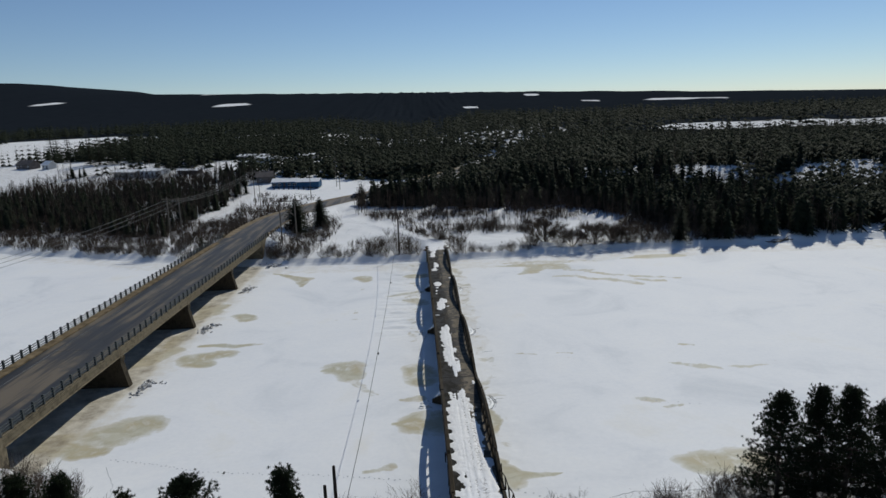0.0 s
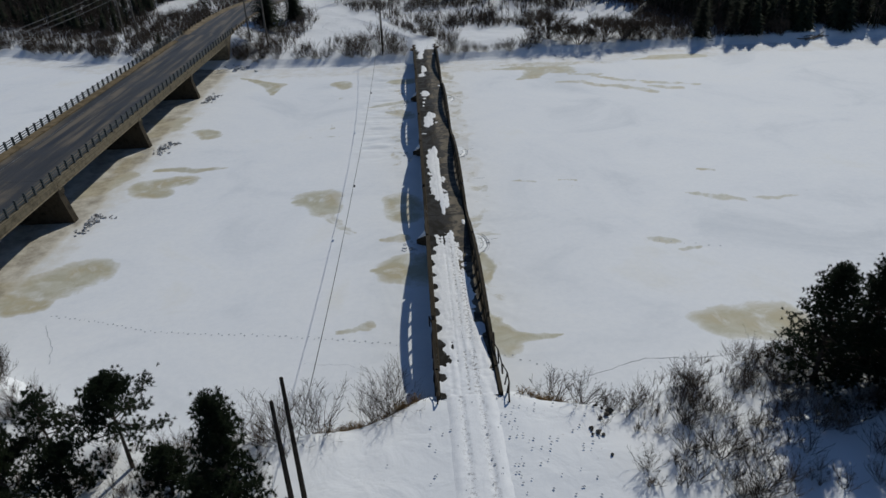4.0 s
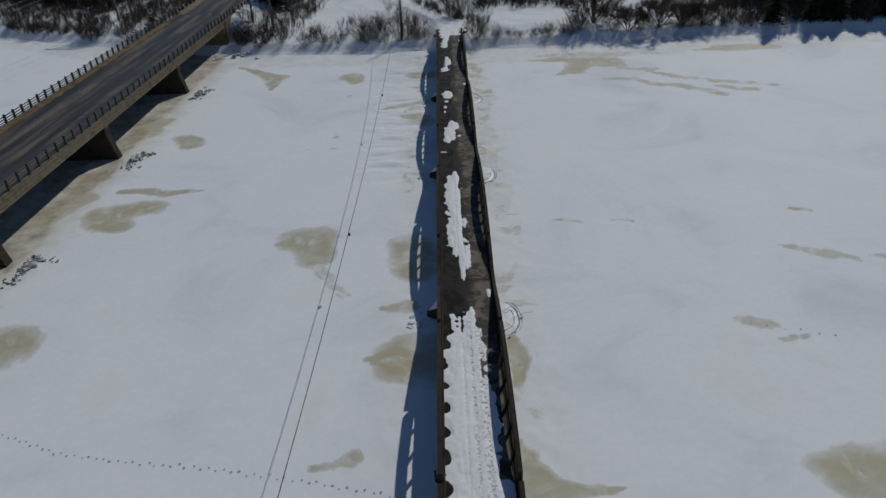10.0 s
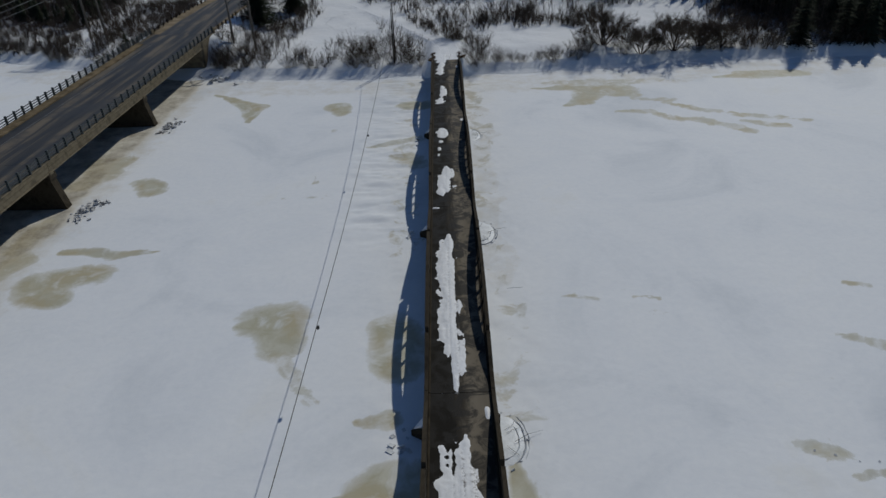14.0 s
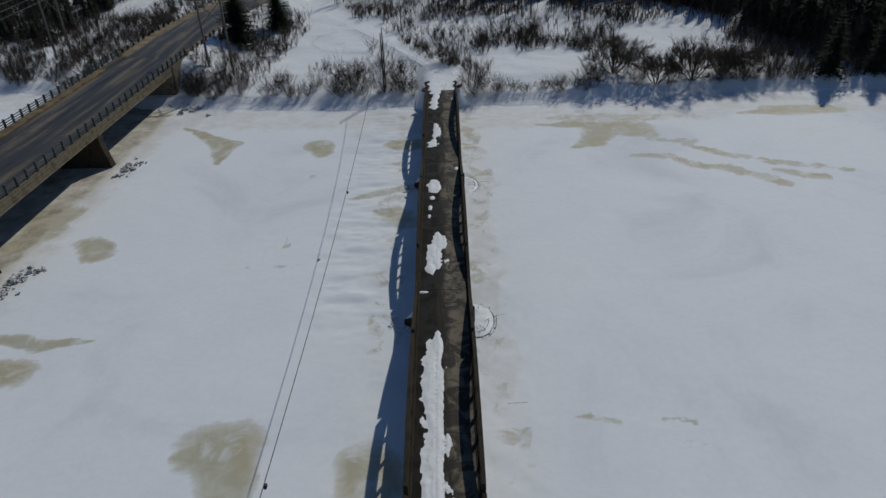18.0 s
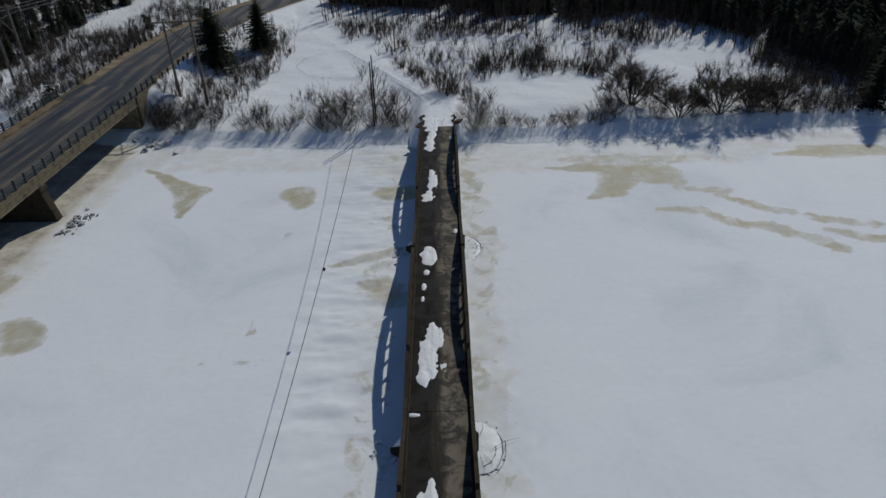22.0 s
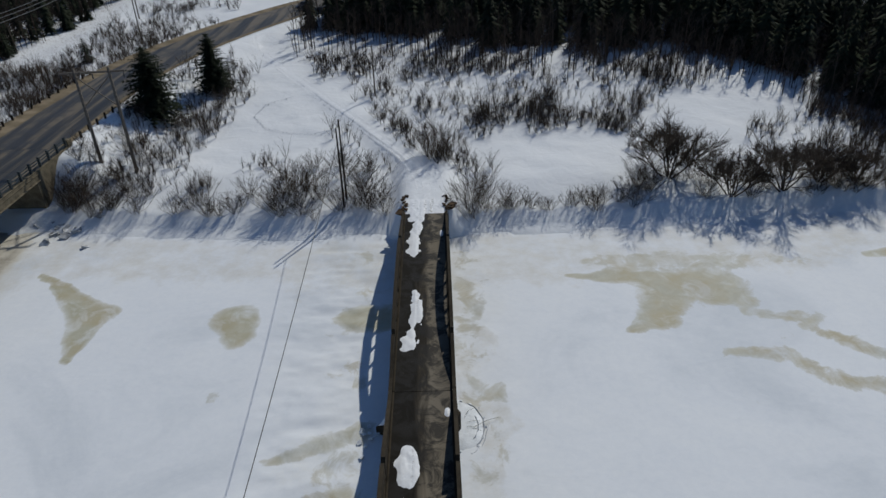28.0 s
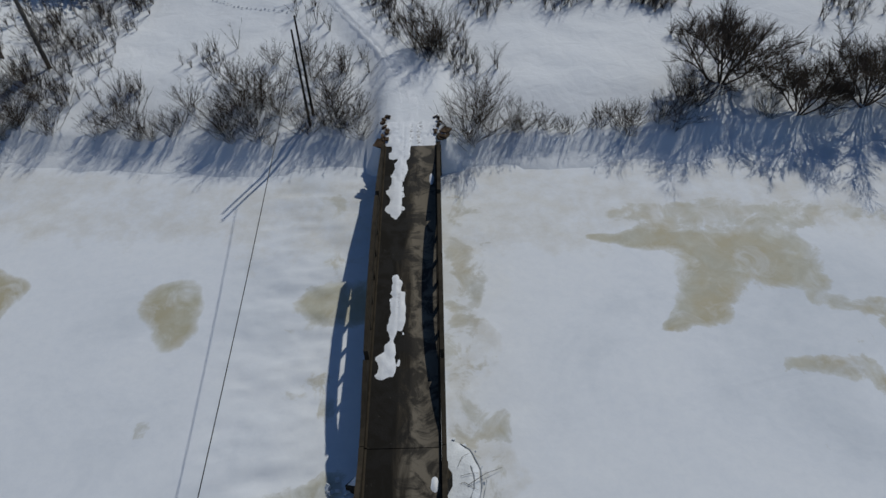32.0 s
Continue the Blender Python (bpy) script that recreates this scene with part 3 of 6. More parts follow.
stain((46.2, 103.8, 0.4), (49.0, 103.3, 0.4), tone=1.0, power=0.65)
# grey slush by the third pier and small damp spots
stain((-14.6, 151.4, 0.5), (-10.6, 152.8, 1.3), (-5.8, 155.2, 1.5), tone=0.6, power=0.78)
stain((-10.2, 147.4, 0.8), (-7.6, 146.0, 2.6), (-5.2, 142.8, 2.0), tone=0.55, power=0.85)
stain((-22.6, 161.0, 0.8), (-22.5, 159.6, 0.7), tone=1.0, power=0.62)
stain((-22.2, 139.4, 0.6), (-21.8, 137.0, 0.6), tone=1.0, power=0.6)
stain((-23.4, 132.2, 0.45), (-19.5, 131.7, 0.9), tone=0.9, power=0.72)


def stain_field(x, y):
    # slush along the bridge's sunny side, then the single pools
    out = sstep(3.6, 1.0, np.abs(x - 5.3 - 2.4 * (vnoise(x, y, 8, 47) - 0.5))) * sstep(50, 56, y) * sstep(193, 186, y) * (0.10 + (0.40 + 0.16 * sstep(100, 150, y)) * vnoise(x, y, 3.5, 46))
    out = np.maximum(out, 0.62 * sstep(5.0, 1.5, np.abs(x + 8 + 3 * (vnoise(x, y, 10, 49) - 0.5))) * sstep(104, 125, y) * sstep(193, 186, y) * vnoise(x * 0.5, y, 4.0, 45))
    wx, wy = x + 1.5 * (fbm(x, y, 4.0, 33) - 0.5), y + 2.0 * (fbm(x, y, 4.0, 35) - 0.5)
    for ax, ay, ar, bx, by, br, tone, power in STAINS:
        pad = 2.2 * max(ar, br) + 3
        near = (x > min(ax, bx) - pad) & (x < max(ax, bx) + pad) & (y > min(ay, by) - pad) & (y < max(ay, by) + pad)
        dx, dy = bx - ax, by - ay
        t = np.clip(((wx[near] - ax) * dx + (wy[near] - ay) * dy) / (dx * dx + dy * dy), 0, 1)
        d = np.hypot(wx[near] - ax - t * dx, wy[near] - ay - t * dy) / (ar + (br - ar) * t)
        out[near] = np.maximum(out[near], power * np.clip(1.48 - d, 0, 1))
    return out


def tone_field(x, y):
    beside = sstep(9, 4, np.abs(x)) * 0.25
    out, best = beside * 0.9, beside.copy()
    for ax, ay, ar, bx, by, br, tone, power in STAINS:
        reach = (np.hypot(bx - ax, by - ay) / 2 + max(ar, br)) ** 2
        w = np.exp(-((x - (ax + bx) / 2) ** 2 + (y - (ay + by) / 2) ** 2) / reach)
        out, best = out + w * tone, best + w
    return out / (best + 1e-3)


def dirt_field(x, y):
    """Sandy melt beside the highway bridge and along the far shore."""
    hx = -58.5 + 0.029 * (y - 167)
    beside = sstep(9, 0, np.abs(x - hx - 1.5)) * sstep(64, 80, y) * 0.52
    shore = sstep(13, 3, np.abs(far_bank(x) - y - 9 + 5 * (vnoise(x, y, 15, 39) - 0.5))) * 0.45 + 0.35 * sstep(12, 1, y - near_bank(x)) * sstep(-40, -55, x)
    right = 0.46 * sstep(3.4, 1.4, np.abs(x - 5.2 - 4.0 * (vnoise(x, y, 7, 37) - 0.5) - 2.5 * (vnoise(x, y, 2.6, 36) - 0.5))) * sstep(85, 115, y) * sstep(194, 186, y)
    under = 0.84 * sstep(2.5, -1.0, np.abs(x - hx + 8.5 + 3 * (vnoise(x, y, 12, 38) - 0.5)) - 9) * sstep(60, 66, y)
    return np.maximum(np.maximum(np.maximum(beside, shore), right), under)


def ice_height(x, y):
    side = sstep(5.5, 1.0, np.abs(np.abs(x) - 5.5)) * sstep(48, 60, y) * sstep(196, 188, y)
    ridges = sstep(8, 2, np.abs(x + 11)) * sstep(110, 125, y) * sstep(194, 185, y)
    soft = sstep(90, 60, np.abs(x))
    return soft * (0.10 * (fbm(x, y, 16, 41) - 0.5) + (0.03 + 0.17 * side) * (fbm(x, y, 2.6, 44) - 0.5) + 0.5 * ridges * (fbm(x * 0.35, y, 1.7, 48) - 0.5))


ix = spread(np.concatenate([np.arange(-84, -19, 0.7), np.arange(-19, 12, 0.32), np.arange(12, 84, 0.7)]), -4500, 4500, 1.12)
iy = np.concatenate([np.arange(36, 210, 0.42), spread(np.arange(210, 214, 1.5), 209, 420, 1.2)[1:]])
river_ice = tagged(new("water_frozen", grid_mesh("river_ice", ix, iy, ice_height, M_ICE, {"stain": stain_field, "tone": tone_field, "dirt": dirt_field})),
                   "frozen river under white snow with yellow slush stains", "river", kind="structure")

# ---- the old concrete arch bridge ----
JOINTS = (47.2, 83.2, 119.8, 156.0, 192.0)
DECK_Z, HALF, WALL = 3.95, 3.05, 0.36
old_bridge = tagged(new("old_bridge"), "abandoned narrow concrete arch bridge with patches of snow", "bridge")


def arch_top(u):
    """Rib's top above the deck, u from 0 to 1 along a span."""
    t = min(max((u - 0.05) / 0.90, 0), 1)
    return 0.42 + 2.35 * math.sin(math.pi * t) ** 0.85


def wall_mesh(length):
    """Low wall and curved rib of one side of a span, with openings left between them."""
    bm = bmesh.new()
    n = 48
    opening = (0.20, 0.72)

    def low(u):
        return min(arch_top(u), 0.30)

    def gap(u):
        t = (u - opening[0]) / (opening[1] - opening[0])
        return max(0.0, 1.32 * math.sin(math.pi * min(max(t, 0), 1)) ** 0.55) if 0 < t < 1 else 0.0
    for lower, upper in ((lambda u: -1.05, lambda u: low(u) if gap(u) else arch_top(u)), (lambda u: arch_top(u) - max(0.12, arch_top(u) - 0.30 - gap(u)) if gap(u) else None, arch_top)):
        rows = []
        for i in range(n + 1):
            u = i / n
            a = lower(u)
            if a is None:
                rows.append(None)
                continue
            b = upper(u)
            y = u * length
            rows.append([bm.verts.new(c) for c in ((-WALL / 2, y, a), (WALL / 2, y, a), (WALL / 2, y, b), (-WALL / 2, y, b))])
        for i in range(n):
            p, q = rows[i], rows[i + 1]
            if p is None or q is None:
                continue
            for k in range(4):
                bm.faces.new((p[k], p[(k + 1) % 4], q[(k + 1) % 4], q[k]))
            if i == 0 or rows[i - 1] is None:
                bm.faces.new(p)
            if i == n - 1 or rows[i + 2] is None:
                bm.faces.new(q[::-1])
    return finish(bm, "arch_wall", M_OLDCONC), gap


def span_mesh(y0, y1):
    """Deck slab with its cross beams below."""
    bm = bmesh.new()
    add_box(bm, -HALF + 0.21, HALF - 0.21, y0 + 0.03, y1 - 0.03, DECK_Z - 0.32, DECK_Z, 0.0)
    return finish(bm, "deck_slab", M_DECK)


cross_me = box_mesh("cross_beam", (2 * HALF - 0.44, 0.36, 0.64), M_OLDCONC, 0.03)
hanger_me = box_mesh("hanger", (WALL - 0.04, 0.22, 1.5), M_OLDCONC, 0.02)
kerb_me = {}
for y0, y1 in zip(JOINTS, JOINTS[1:]):
    part("deck_slab", span_mesh(y0, y1), None, old_bridge, "wet brown concrete deck slab")
    L = y1 - y0 - 0.06
    for i in range(13):
        part("cross_beam", cross_me, None, old_bridge, "", pose(0, y0 + 0.4 + i * (y1 - y0 - 0.8) / 12, DECK_Z - 0.96))
    wm, gap = wall_mesh(L)
    bm = bmesh.new()
    add_box(bm, -0.09, 0.09, 0, L, 0, 0.10, 0.03)
    km = finish(bm, "kerb", M_OLDCONC)
    for side in (-1, 1):
        w = part("arch_wall", wm, None, old_bridge, "dark stained concrete arch parapet", pose(side * HALF, y0 + 0.03, DECK_Z))
        for i in range(7):
            u = 0.222 + i * 0.0786
            part("hanger", hanger_me, None, w, "", pose(0, u * L, 0.26) @ Matrix.Diagonal((1, 1, min(1, (gap(u) + 0.12) / 1.5), 1)))
        part("kerb", km, None, old_bridge, "", pose(side * (HALF - 0.285), y0 + 0.03, DECK_Z))


def pier_mesh():
    """Wall pier; its upstream nose is low and slopes up to the wall."""
    bm = bmesh.new()
    prism(bm, ((-3.1, 0.95), (3.0, 0.95), (3.6, 0), (3.0, -0.95), (-3.1, -0.95)), -1.5, 2.35, "z")
    add_box(bm, -3.3, 3.3, -0.7, 0.7, 2.3, 3.05, 0.05)
    low = [bm.verts.new(c) for c in ((-3.05, 0.9, -1.5), (-4.6, 0, -1.5), (-3.05, -0.9, -1.5))]
    top = [bm.verts.new(c) for c in ((-3.05, 0.9, 1.7), (-4.6, 0, 0.75), (-3.05, -0.9, 1.7))]
    bm.faces.new(low)
    bm.faces.new(top[::-1])
    for i in range(3):
        bm.faces.new((low[i], low[(i + 1) % 3], top[(i + 1) % 3], top[i]))
    return finish(bm, "pier", M_OLDCONC)


def nose_snow_mesh():
    """Snow wedge on the sloping nose."""
    bm = bmesh.new()
    low = [bm.verts.new(c) for c in ((-3.1, 0.78, 1.66), (-4.4, 0, 0.86), (-3.1, -0.6, 1.66))]
    top = [bm.verts.new(c) for c in ((-3.1, 0.70, 2.1), (-4.2, 0.03, 1.15), (-3.1, -0.5, 2.05))]
    bm.faces.new(low)
    bm.faces.new(top[::-1])
    for i in range(3):
        bm.faces.new((low[i], low[(i + 1) % 3], top[(i + 1) % 3], top[i]))
    return finish(bm, "snow_cap", M_DECKSNOW)


pier_me, cap_me = pier_mesh(), nose_snow_mesh()
for y in JOINTS[1:-1]:
    p = part("pier", pier_me, None, old_bridge, "dark wall pier with pointed nose", pose(0, y - 1.3, 0))
    part("snow_cap", cap_me, None, p, "snow lying on the nose")
for y, s in ((JOINTS[0], -1), (JOINTS[-1], 1)):
    bm = bmesh.new()
    add_box(bm, -HALF - 0.3, HALF + 0.3, y - 0.6, y + 0.6, -1.2, DECK_Z - 0.33, 0.05)
    part("abutment", bm, M_OLDCONC, old_bridge)

# ---- snow lying on the deck ----
M = []


def patch(x, y, rx, ry):
    M.append((x, y, rx * 1.34, ry * 1.08))


patch(0.0, 44.6, 3.0, 5.0)
patch(-0.95, 62.5, 1.95, 17.0)
patch(0.3, 58, 1.4, 15)
patch(1.2, 50.5, 1.4, 7)
patch(0.2, 72, 1.0, 6.5)
patch(-0.25, 84.5, 0.35, 1.6)
patch(-0.05, 88.0, 0.7, 4.2)
patch(-0.75, 94.5, 1.15, 7.6)
patch(-1.05, 104.5, 1.05, 7.8)
patch(-0.65, 109.5, 0.65, 3.2)
patch(-0.9, 127.4, 1.2, 3.6)
patch(-0.5, 130.4, 0.95, 2.6)
patch(-1.5, 124.6, 0.6, 1.4)
patch(-1.8, 137.6, 0.22, 0.6)
patch(-1.7, 140.1, 0.22, 0.7)
patch(-1.4, 143.2, 0.3, 0.6)
patch(-1.3, 146.6, 0.85, 2.0)
patch(-1.1, 148.2, 0.6, 1.0)
patch(-1.5, 163.2, 1.05, 1.5)
patch(-1.2, 164.6, 0.5, 1.0)
patch(-0.75, 168.6, 0.75, 3.0)
patch(-0.95, 171.6, 0.45, 1.8)
patch(-1.5, 184.0, 0.85, 3.4)
patch(-1.0, 188.0, 0.55, 3.0)
patch(-1.3, 191.6, 1.2, 2.4)
patch(-0.5, 194.6, 2.5, 2.6)
patch(2.3, 153.2, 0.25, 0.7)
patch(2.35, 80.5, 0.25, 0.9)
patch(2.3, 186.4, 0.2, 0.9)
patch(-2.3, 119.4, 0.5, 0.25)


def snow_depth(x, y):
    f = np.full(len(x), -1.0)
    for px, py, rx, ry in M:
        d = np.sqrt(((x - px) / rx) ** 2 + np.abs((y - py) / ry) ** 2.6)
        f = np.maximum(f, 1.0 - d)
    scallop = (0.3 + 0.9 * vnoise(0 * x, y, 4.0, 57)) * (np.cos((y - 0.7) * math.pi / 2.85) ** 2) ** 2 * sstep(-1.65, -2.5, x)
    f = f - scallop + 0.55 * (fbm(x, y, 1.5, 51) - 0.5) + 0.25 * (vnoise(x, y, 0.4, 54) - 0.5) + 0.55 * (vnoise(x * 5.0, y, 2.4, 58) - 0.5) * sstep(-2.2, -1.2, x)
    ruts = 0.9 * (np.exp(-((x + 0.75) / 0.13) ** 2) + np.exp(-((x - 0.05) / 0.14) ** 2) + np.exp(-((x - 0.95) / 0.18) ** 2)) * (0.35 + vnoise(x * 3, y, 2.2, 56))
    return DECK_Z - 0.03 + 0.16 * np.clip(f, -0.6, 0.8) - 0.035 * ruts * (f > 0)


def grit_field(x, y):
    return np.clip(0.04 + 1.0 * np.exp(-((x - 0.05) / 0.15) ** 2) + 0.95 * np.exp(-((x - 0.95) / 0.38) ** 2) + 0.35 * np.exp(-((x + 0.75) / 0.12) ** 2), 0, 1) * sstep(0.30, 0.55, vnoise(x * 2, y, 2.6, 59) + 0.15)


tagged(new("deck_snow", grid_mesh("deck_snow", np.arange(-2.8, 2.81, 0.09), np.arange(43.2, 196.6, 0.14), snow_depth, M_DECKSNOW, {"grit": grit_field})),
       "patchy packed snow with wheel ruts on the old bridge deck", "snow", kind="stuff")

# ---- the highway bridge ----
highway_bridge = tagged(new("highway_bridge"), "two-lane concrete girder highway bridge with steel railings", "bridge")
highway_bridge.matrix_world = pose(-68.0, 167.0, 0, 0, 0, -math.degrees(math.atan(0.0292)))
HZ, HH = 7.3, 7.9
PIERS = (-105, -70, -35, 0.4, 36)


def slab(name, x0, x1, y0, y1, z0, z1, mat, label="", bevel=0.03):
    bm = bmesh.new()
    add_box(bm, x0, x1, y0, y1, z0, z1, bevel)
    return part(name, bm, mat, highway_bridge, label)


for i, (a, b) in enumerate(zip(PIERS, PIERS[1:])):
    slab("deck", -HH + 1.88, HH - 0.75, a + 0.02, b - 0.02, HZ - 0.3, HZ, M_ASPHALT, "dark salted asphalt deck", 0)
    for s in (-1, 1):
        slab("edge_beam", s * HH - 0.18, s * HH + 0.18, a + 0.04, b - 0.04, HZ - 1.45, HZ + 0.12, M_CONC, "weathered beige edge beam")
        slab("coping", s * HH - 0.26, s * HH + 0.26, a + 0.04, b - 0.04, HZ + 0.122, HZ + 0.20, M_CONC, "pale worn coping under the railing", 0.02)
        slab("flange", s * (HH + 0.29) - 0.11, s * (HH + 0.29) + 0.11, a + 0.04, b - 0.04, HZ - 1.45, HZ - 1.27, M_CONC, "ledge along the girder's foot", 0.03)
        slab("ledge", s * (HH + 0.24) - 0.06, s * (HH + 0.24) + 0.06, a + 0.04, b - 0.04, HZ - 0.42, HZ - 0.34, M_CONC, "", 0.02)
    for gxx in (-6.2, -3.1, 0, 3.1, 6.2):
        slab("girder", gxx - 0.25, gxx + 0.25, a + 0.1, b - 0.1, HZ - 1.5, HZ - 0.31, M_CONC, "", 0)
    slab("kerb", HH - 0.76, HH - 0.19, a + 0.03, b - 0.03, HZ - 0.28, HZ + 0.22, M_CONC)
    slab("kerb", -HH + 0.19, -HH + 1.9, a + 0.03, b - 0.03, HZ - 0.28, HZ + 0.25, M_GRAVEL, "sidewalk covered with brown sand")
    for x0 in (-3.95,):
        slab("edge_line", x0, x0 + 0.11, a, b, HZ + 0.001, HZ + 0.006, M_PAINT, "worn white lane line", 0)


# Darker concrete than the girders: the piers' shaded faces are put into the colour.
def highway_pier():
    bm = bmesh.new()
    prism(bm, ((-9.6, -1.5), (9.6, -1.5), (8.2, HZ - 2.4), (-8.2, HZ - 2.4)), -0.75, 0.75)
    add_box(bm, -8.4, 8.4, -0.95, 0.95, HZ - 2.4, HZ - 1.52, 0.05)
    return finish(bm, "pier", M_OLDCONC)


hp = highway_pier()
bm = bmesh.new()
add_box(bm, -0.35, 0.35, -0.5, 0.5, 0, 0.5, 0.05)
bearing = finish(bm, "bearing_block", M_CONC)
for y in PIERS[1:-1]:
    p = part("pier", hp, None, highway_bridge, "shaded concrete wall pier with sloping ends", pose(0, y, 0))
    for s in (-1, 1):
        part("bearing_block", bearing, None, p, "", pose(s * 8.05, 0, HZ - 1.7))
for y, s in ((PIERS[0], -1), (PIERS[-1], 1)):
    bm = bmesh.new()
    add_box(bm, -HH - 0.1, HH + 0.1, y - 0.7, y + 0.7, -1.5, HZ - 1.46, 0.05)
    part("abutment", bm, M_CONC, highway_bridge)
    for side in (-1, 1):
        bm = bmesh.new()
        prism(bm, ((y, -0.5), (y + s * 9, 3.2), (y + s * 10.5, HZ + 0.1), (y, HZ + 0.1)), side * HH - 0.2, side * HH + 0.2, "x")
        part("wing_wall", bm, M_CONC, highway_bridge, "beige wing wall")
    slab("deck", -HH + 0.3, HH - 0.3, min(y, y + s * 10.5) + 0.02, max(y, y + s * 10.5), HZ - 0.3, HZ - 0.004, M_ASPHALT, "approach slab", 0)
post_me = box_mesh("rail_post", (0.36, 0.30, 1.55), M_GALV, 0.02)
for s in (-1, 1):
    n = 61
    for i in range(n):
        y = -113 + i * (45.5 + 113) / (n - 1)
        part("rail_post", post_me, None, highway_bridge, "", pose(s * HH, y, HZ + 0.19))
    for z in (0.55, 1.0, 1.42):
        slab("rail", s * HH - 0.05, s * HH + 0.05, -113.4, 45.8, HZ + z - 0.07, HZ + z + 0.07, M_GALV, "", 0)
    slab("end_post", s * HH - 0.3, s * HH + 0.3, 45.8, 47.0, HZ - 0.3, HZ + 1.1, M_CONC, "concrete end block")


# ---- road beyond the bridge ----
def ribbon(name, off0, off1, y_from, y_to, lift, mat, label):
    s = np.arange(y_from, y_to, 2.5)
    cx, cz = np.interp(s, ROAD_Y, ROAD_X), np.interp(s, ROAD_Y, ROAD_Z)
    k = np.ones(9) / 9
    pad = np.pad(cx, 4, mode="edge")
    cx = np.convolve(pad, k, "valid")
    tx, ty = np.gradient(cx), np.gradient(s)
    nrm = np.hypot(tx, ty)
    nx, ny = ty / nrm, -tx / nrm
    V = np.concatenate([np.stack([cx + nx * o, s + ny * o, cz + lift], 1) for o in (off0, off1)])
    n = len(s)
    i = np.arange(n - 1)
    F = np.stack([i, i + n, i + n + 1, i + 1], 1)
    return tagged(new(name, mesh_from(name, V, F, mat)), label, "road", kind="structure")


ribbon("road_shoulder", -9.3, 7.6, 213.2, 640, 0.004, M_VERGE, "sandy road shoulder beside ploughed snow")
ribbon("road", -6.0, 6.4, 212.0, 640, 0.012, M_ASPHALT, "salted grey asphalt highway curving away")
ribbon("road_near_shoulder", -8.0, 7.4, -80, 54, 0.004, M_GRAVEL, "sandy road shoulder")
ribbon("road_near", -6.0, 6.4, -80, 54, 0.012, M_ASPHALT, "salted grey asphalt highway")

# ---- plants: templates first ----
R = random.Random(11)


def shrub_template(stems, height, spread_by, twigs, seed, thick=0.04):
    """Many thin stems from one root, each with side twigs."""
    r = random.Random(seed)
    paths = []
    for _ in range(stems):
        a, lean = r.uniform(0, 6.28), r.uniform(0.1, 1.0) ** 0.7 * spread_by
        h = height * r.uniform(0.55, 1.0) * (1.1 - 0.35 * lean / spread_by)
        bx, by = r.gauss(0, 0.14) * spread_by, r.gauss(0, 0.14) * spread_by
        ex, ey = math.cos(a) * lean, math.sin(a) * lean
        w = 0.05 * height
        pts = [(bx + ex * t ** 0.8 + r.gauss(0, w) * t, by + ey * t ** 0.8 + r.gauss(0, w) * t, h * t ** 1.1) for t in (0, 0.35, 0.7, 1.0)]
        pts[0] = (bx, by, -0.3)
        paths.append((pts, [thick, thick * 0.75, thick * 0.5, 0.012]))
        for _ in range(twigs):
            t = r.uniform(0.35, 0.97)
            k = min(2, int(t * 3))
            f = t * 3 - k
            p = [pts[k][c] + (pts[k + 1][c] - pts[k][c]) * f for c in range(3)]
            b, ln = a + r.uniform(-1.8, 1.8), height * r.uniform(0.09, 0.22)
            q = (p[0] + math.cos(b) * ln * 0.75, p[1] + math.sin(b) * ln * 0.75, p[2] + ln * 0.75)
            paths.append(([p, q], [thick * 0.5, 0.007]))
    return tubes(paths)


def alder_template(height, width, seed):
    """A spreading small tree: forked trunk, limbs, boughs and fine twigs."""
    r = random.Random(seed)
    limbs, twigs = [], []

    def grow(p, d, ln, rad, level):
        q = [p[c] + d[c] * ln for c in range(3)]
        mid = [(p[c] + q[c]) / 2 + r.gauss(0, 0.05) * ln for c in range(3)]
        if level < 3:
            limbs.append(([p, mid, q], [rad, rad * 0.8, rad * 0.6]))
        else:
            twigs.append(([p, q], [rad, 0.007]))
        if level == 4:
            return
        for _ in range((4, 4, 5, 7)[level]):
            f = r.uniform(0.3, 1.0)
            s = [mid[c] + (q[c] - mid[c]) * (2 * f - 1) if f > 0.5 else p[c] + (mid[c] - p[c]) * 2 * f for c in range(3)]
            e = Vector(d) + Vector((r.gauss(0, 0.55), r.gauss(0, 0.55), r.gauss(0.12, 0.3))) * (1.0 if level else 0.9)
            e.normalize()
            grow(s, tuple(e), ln * r.uniform(0.55, 0.8), max(0.012, rad * 0.56), level + 1)
    for k in range(7):
        a, out = k * 2.4 + r.uniform(-0.4, 0.4), r.uniform(0.25, 1.15)
        d = Vector((math.cos(a) * out * width / height, math.sin(a) * out * width / height, 1.0)).normalized()
        grow((0.1 * math.cos(a), 0.1 * math.sin(a), -0.3), tuple(d), height * r.uniform(0.30, 0.40), 0.11, 0)
    return tubes(limbs), tubes(twigs)


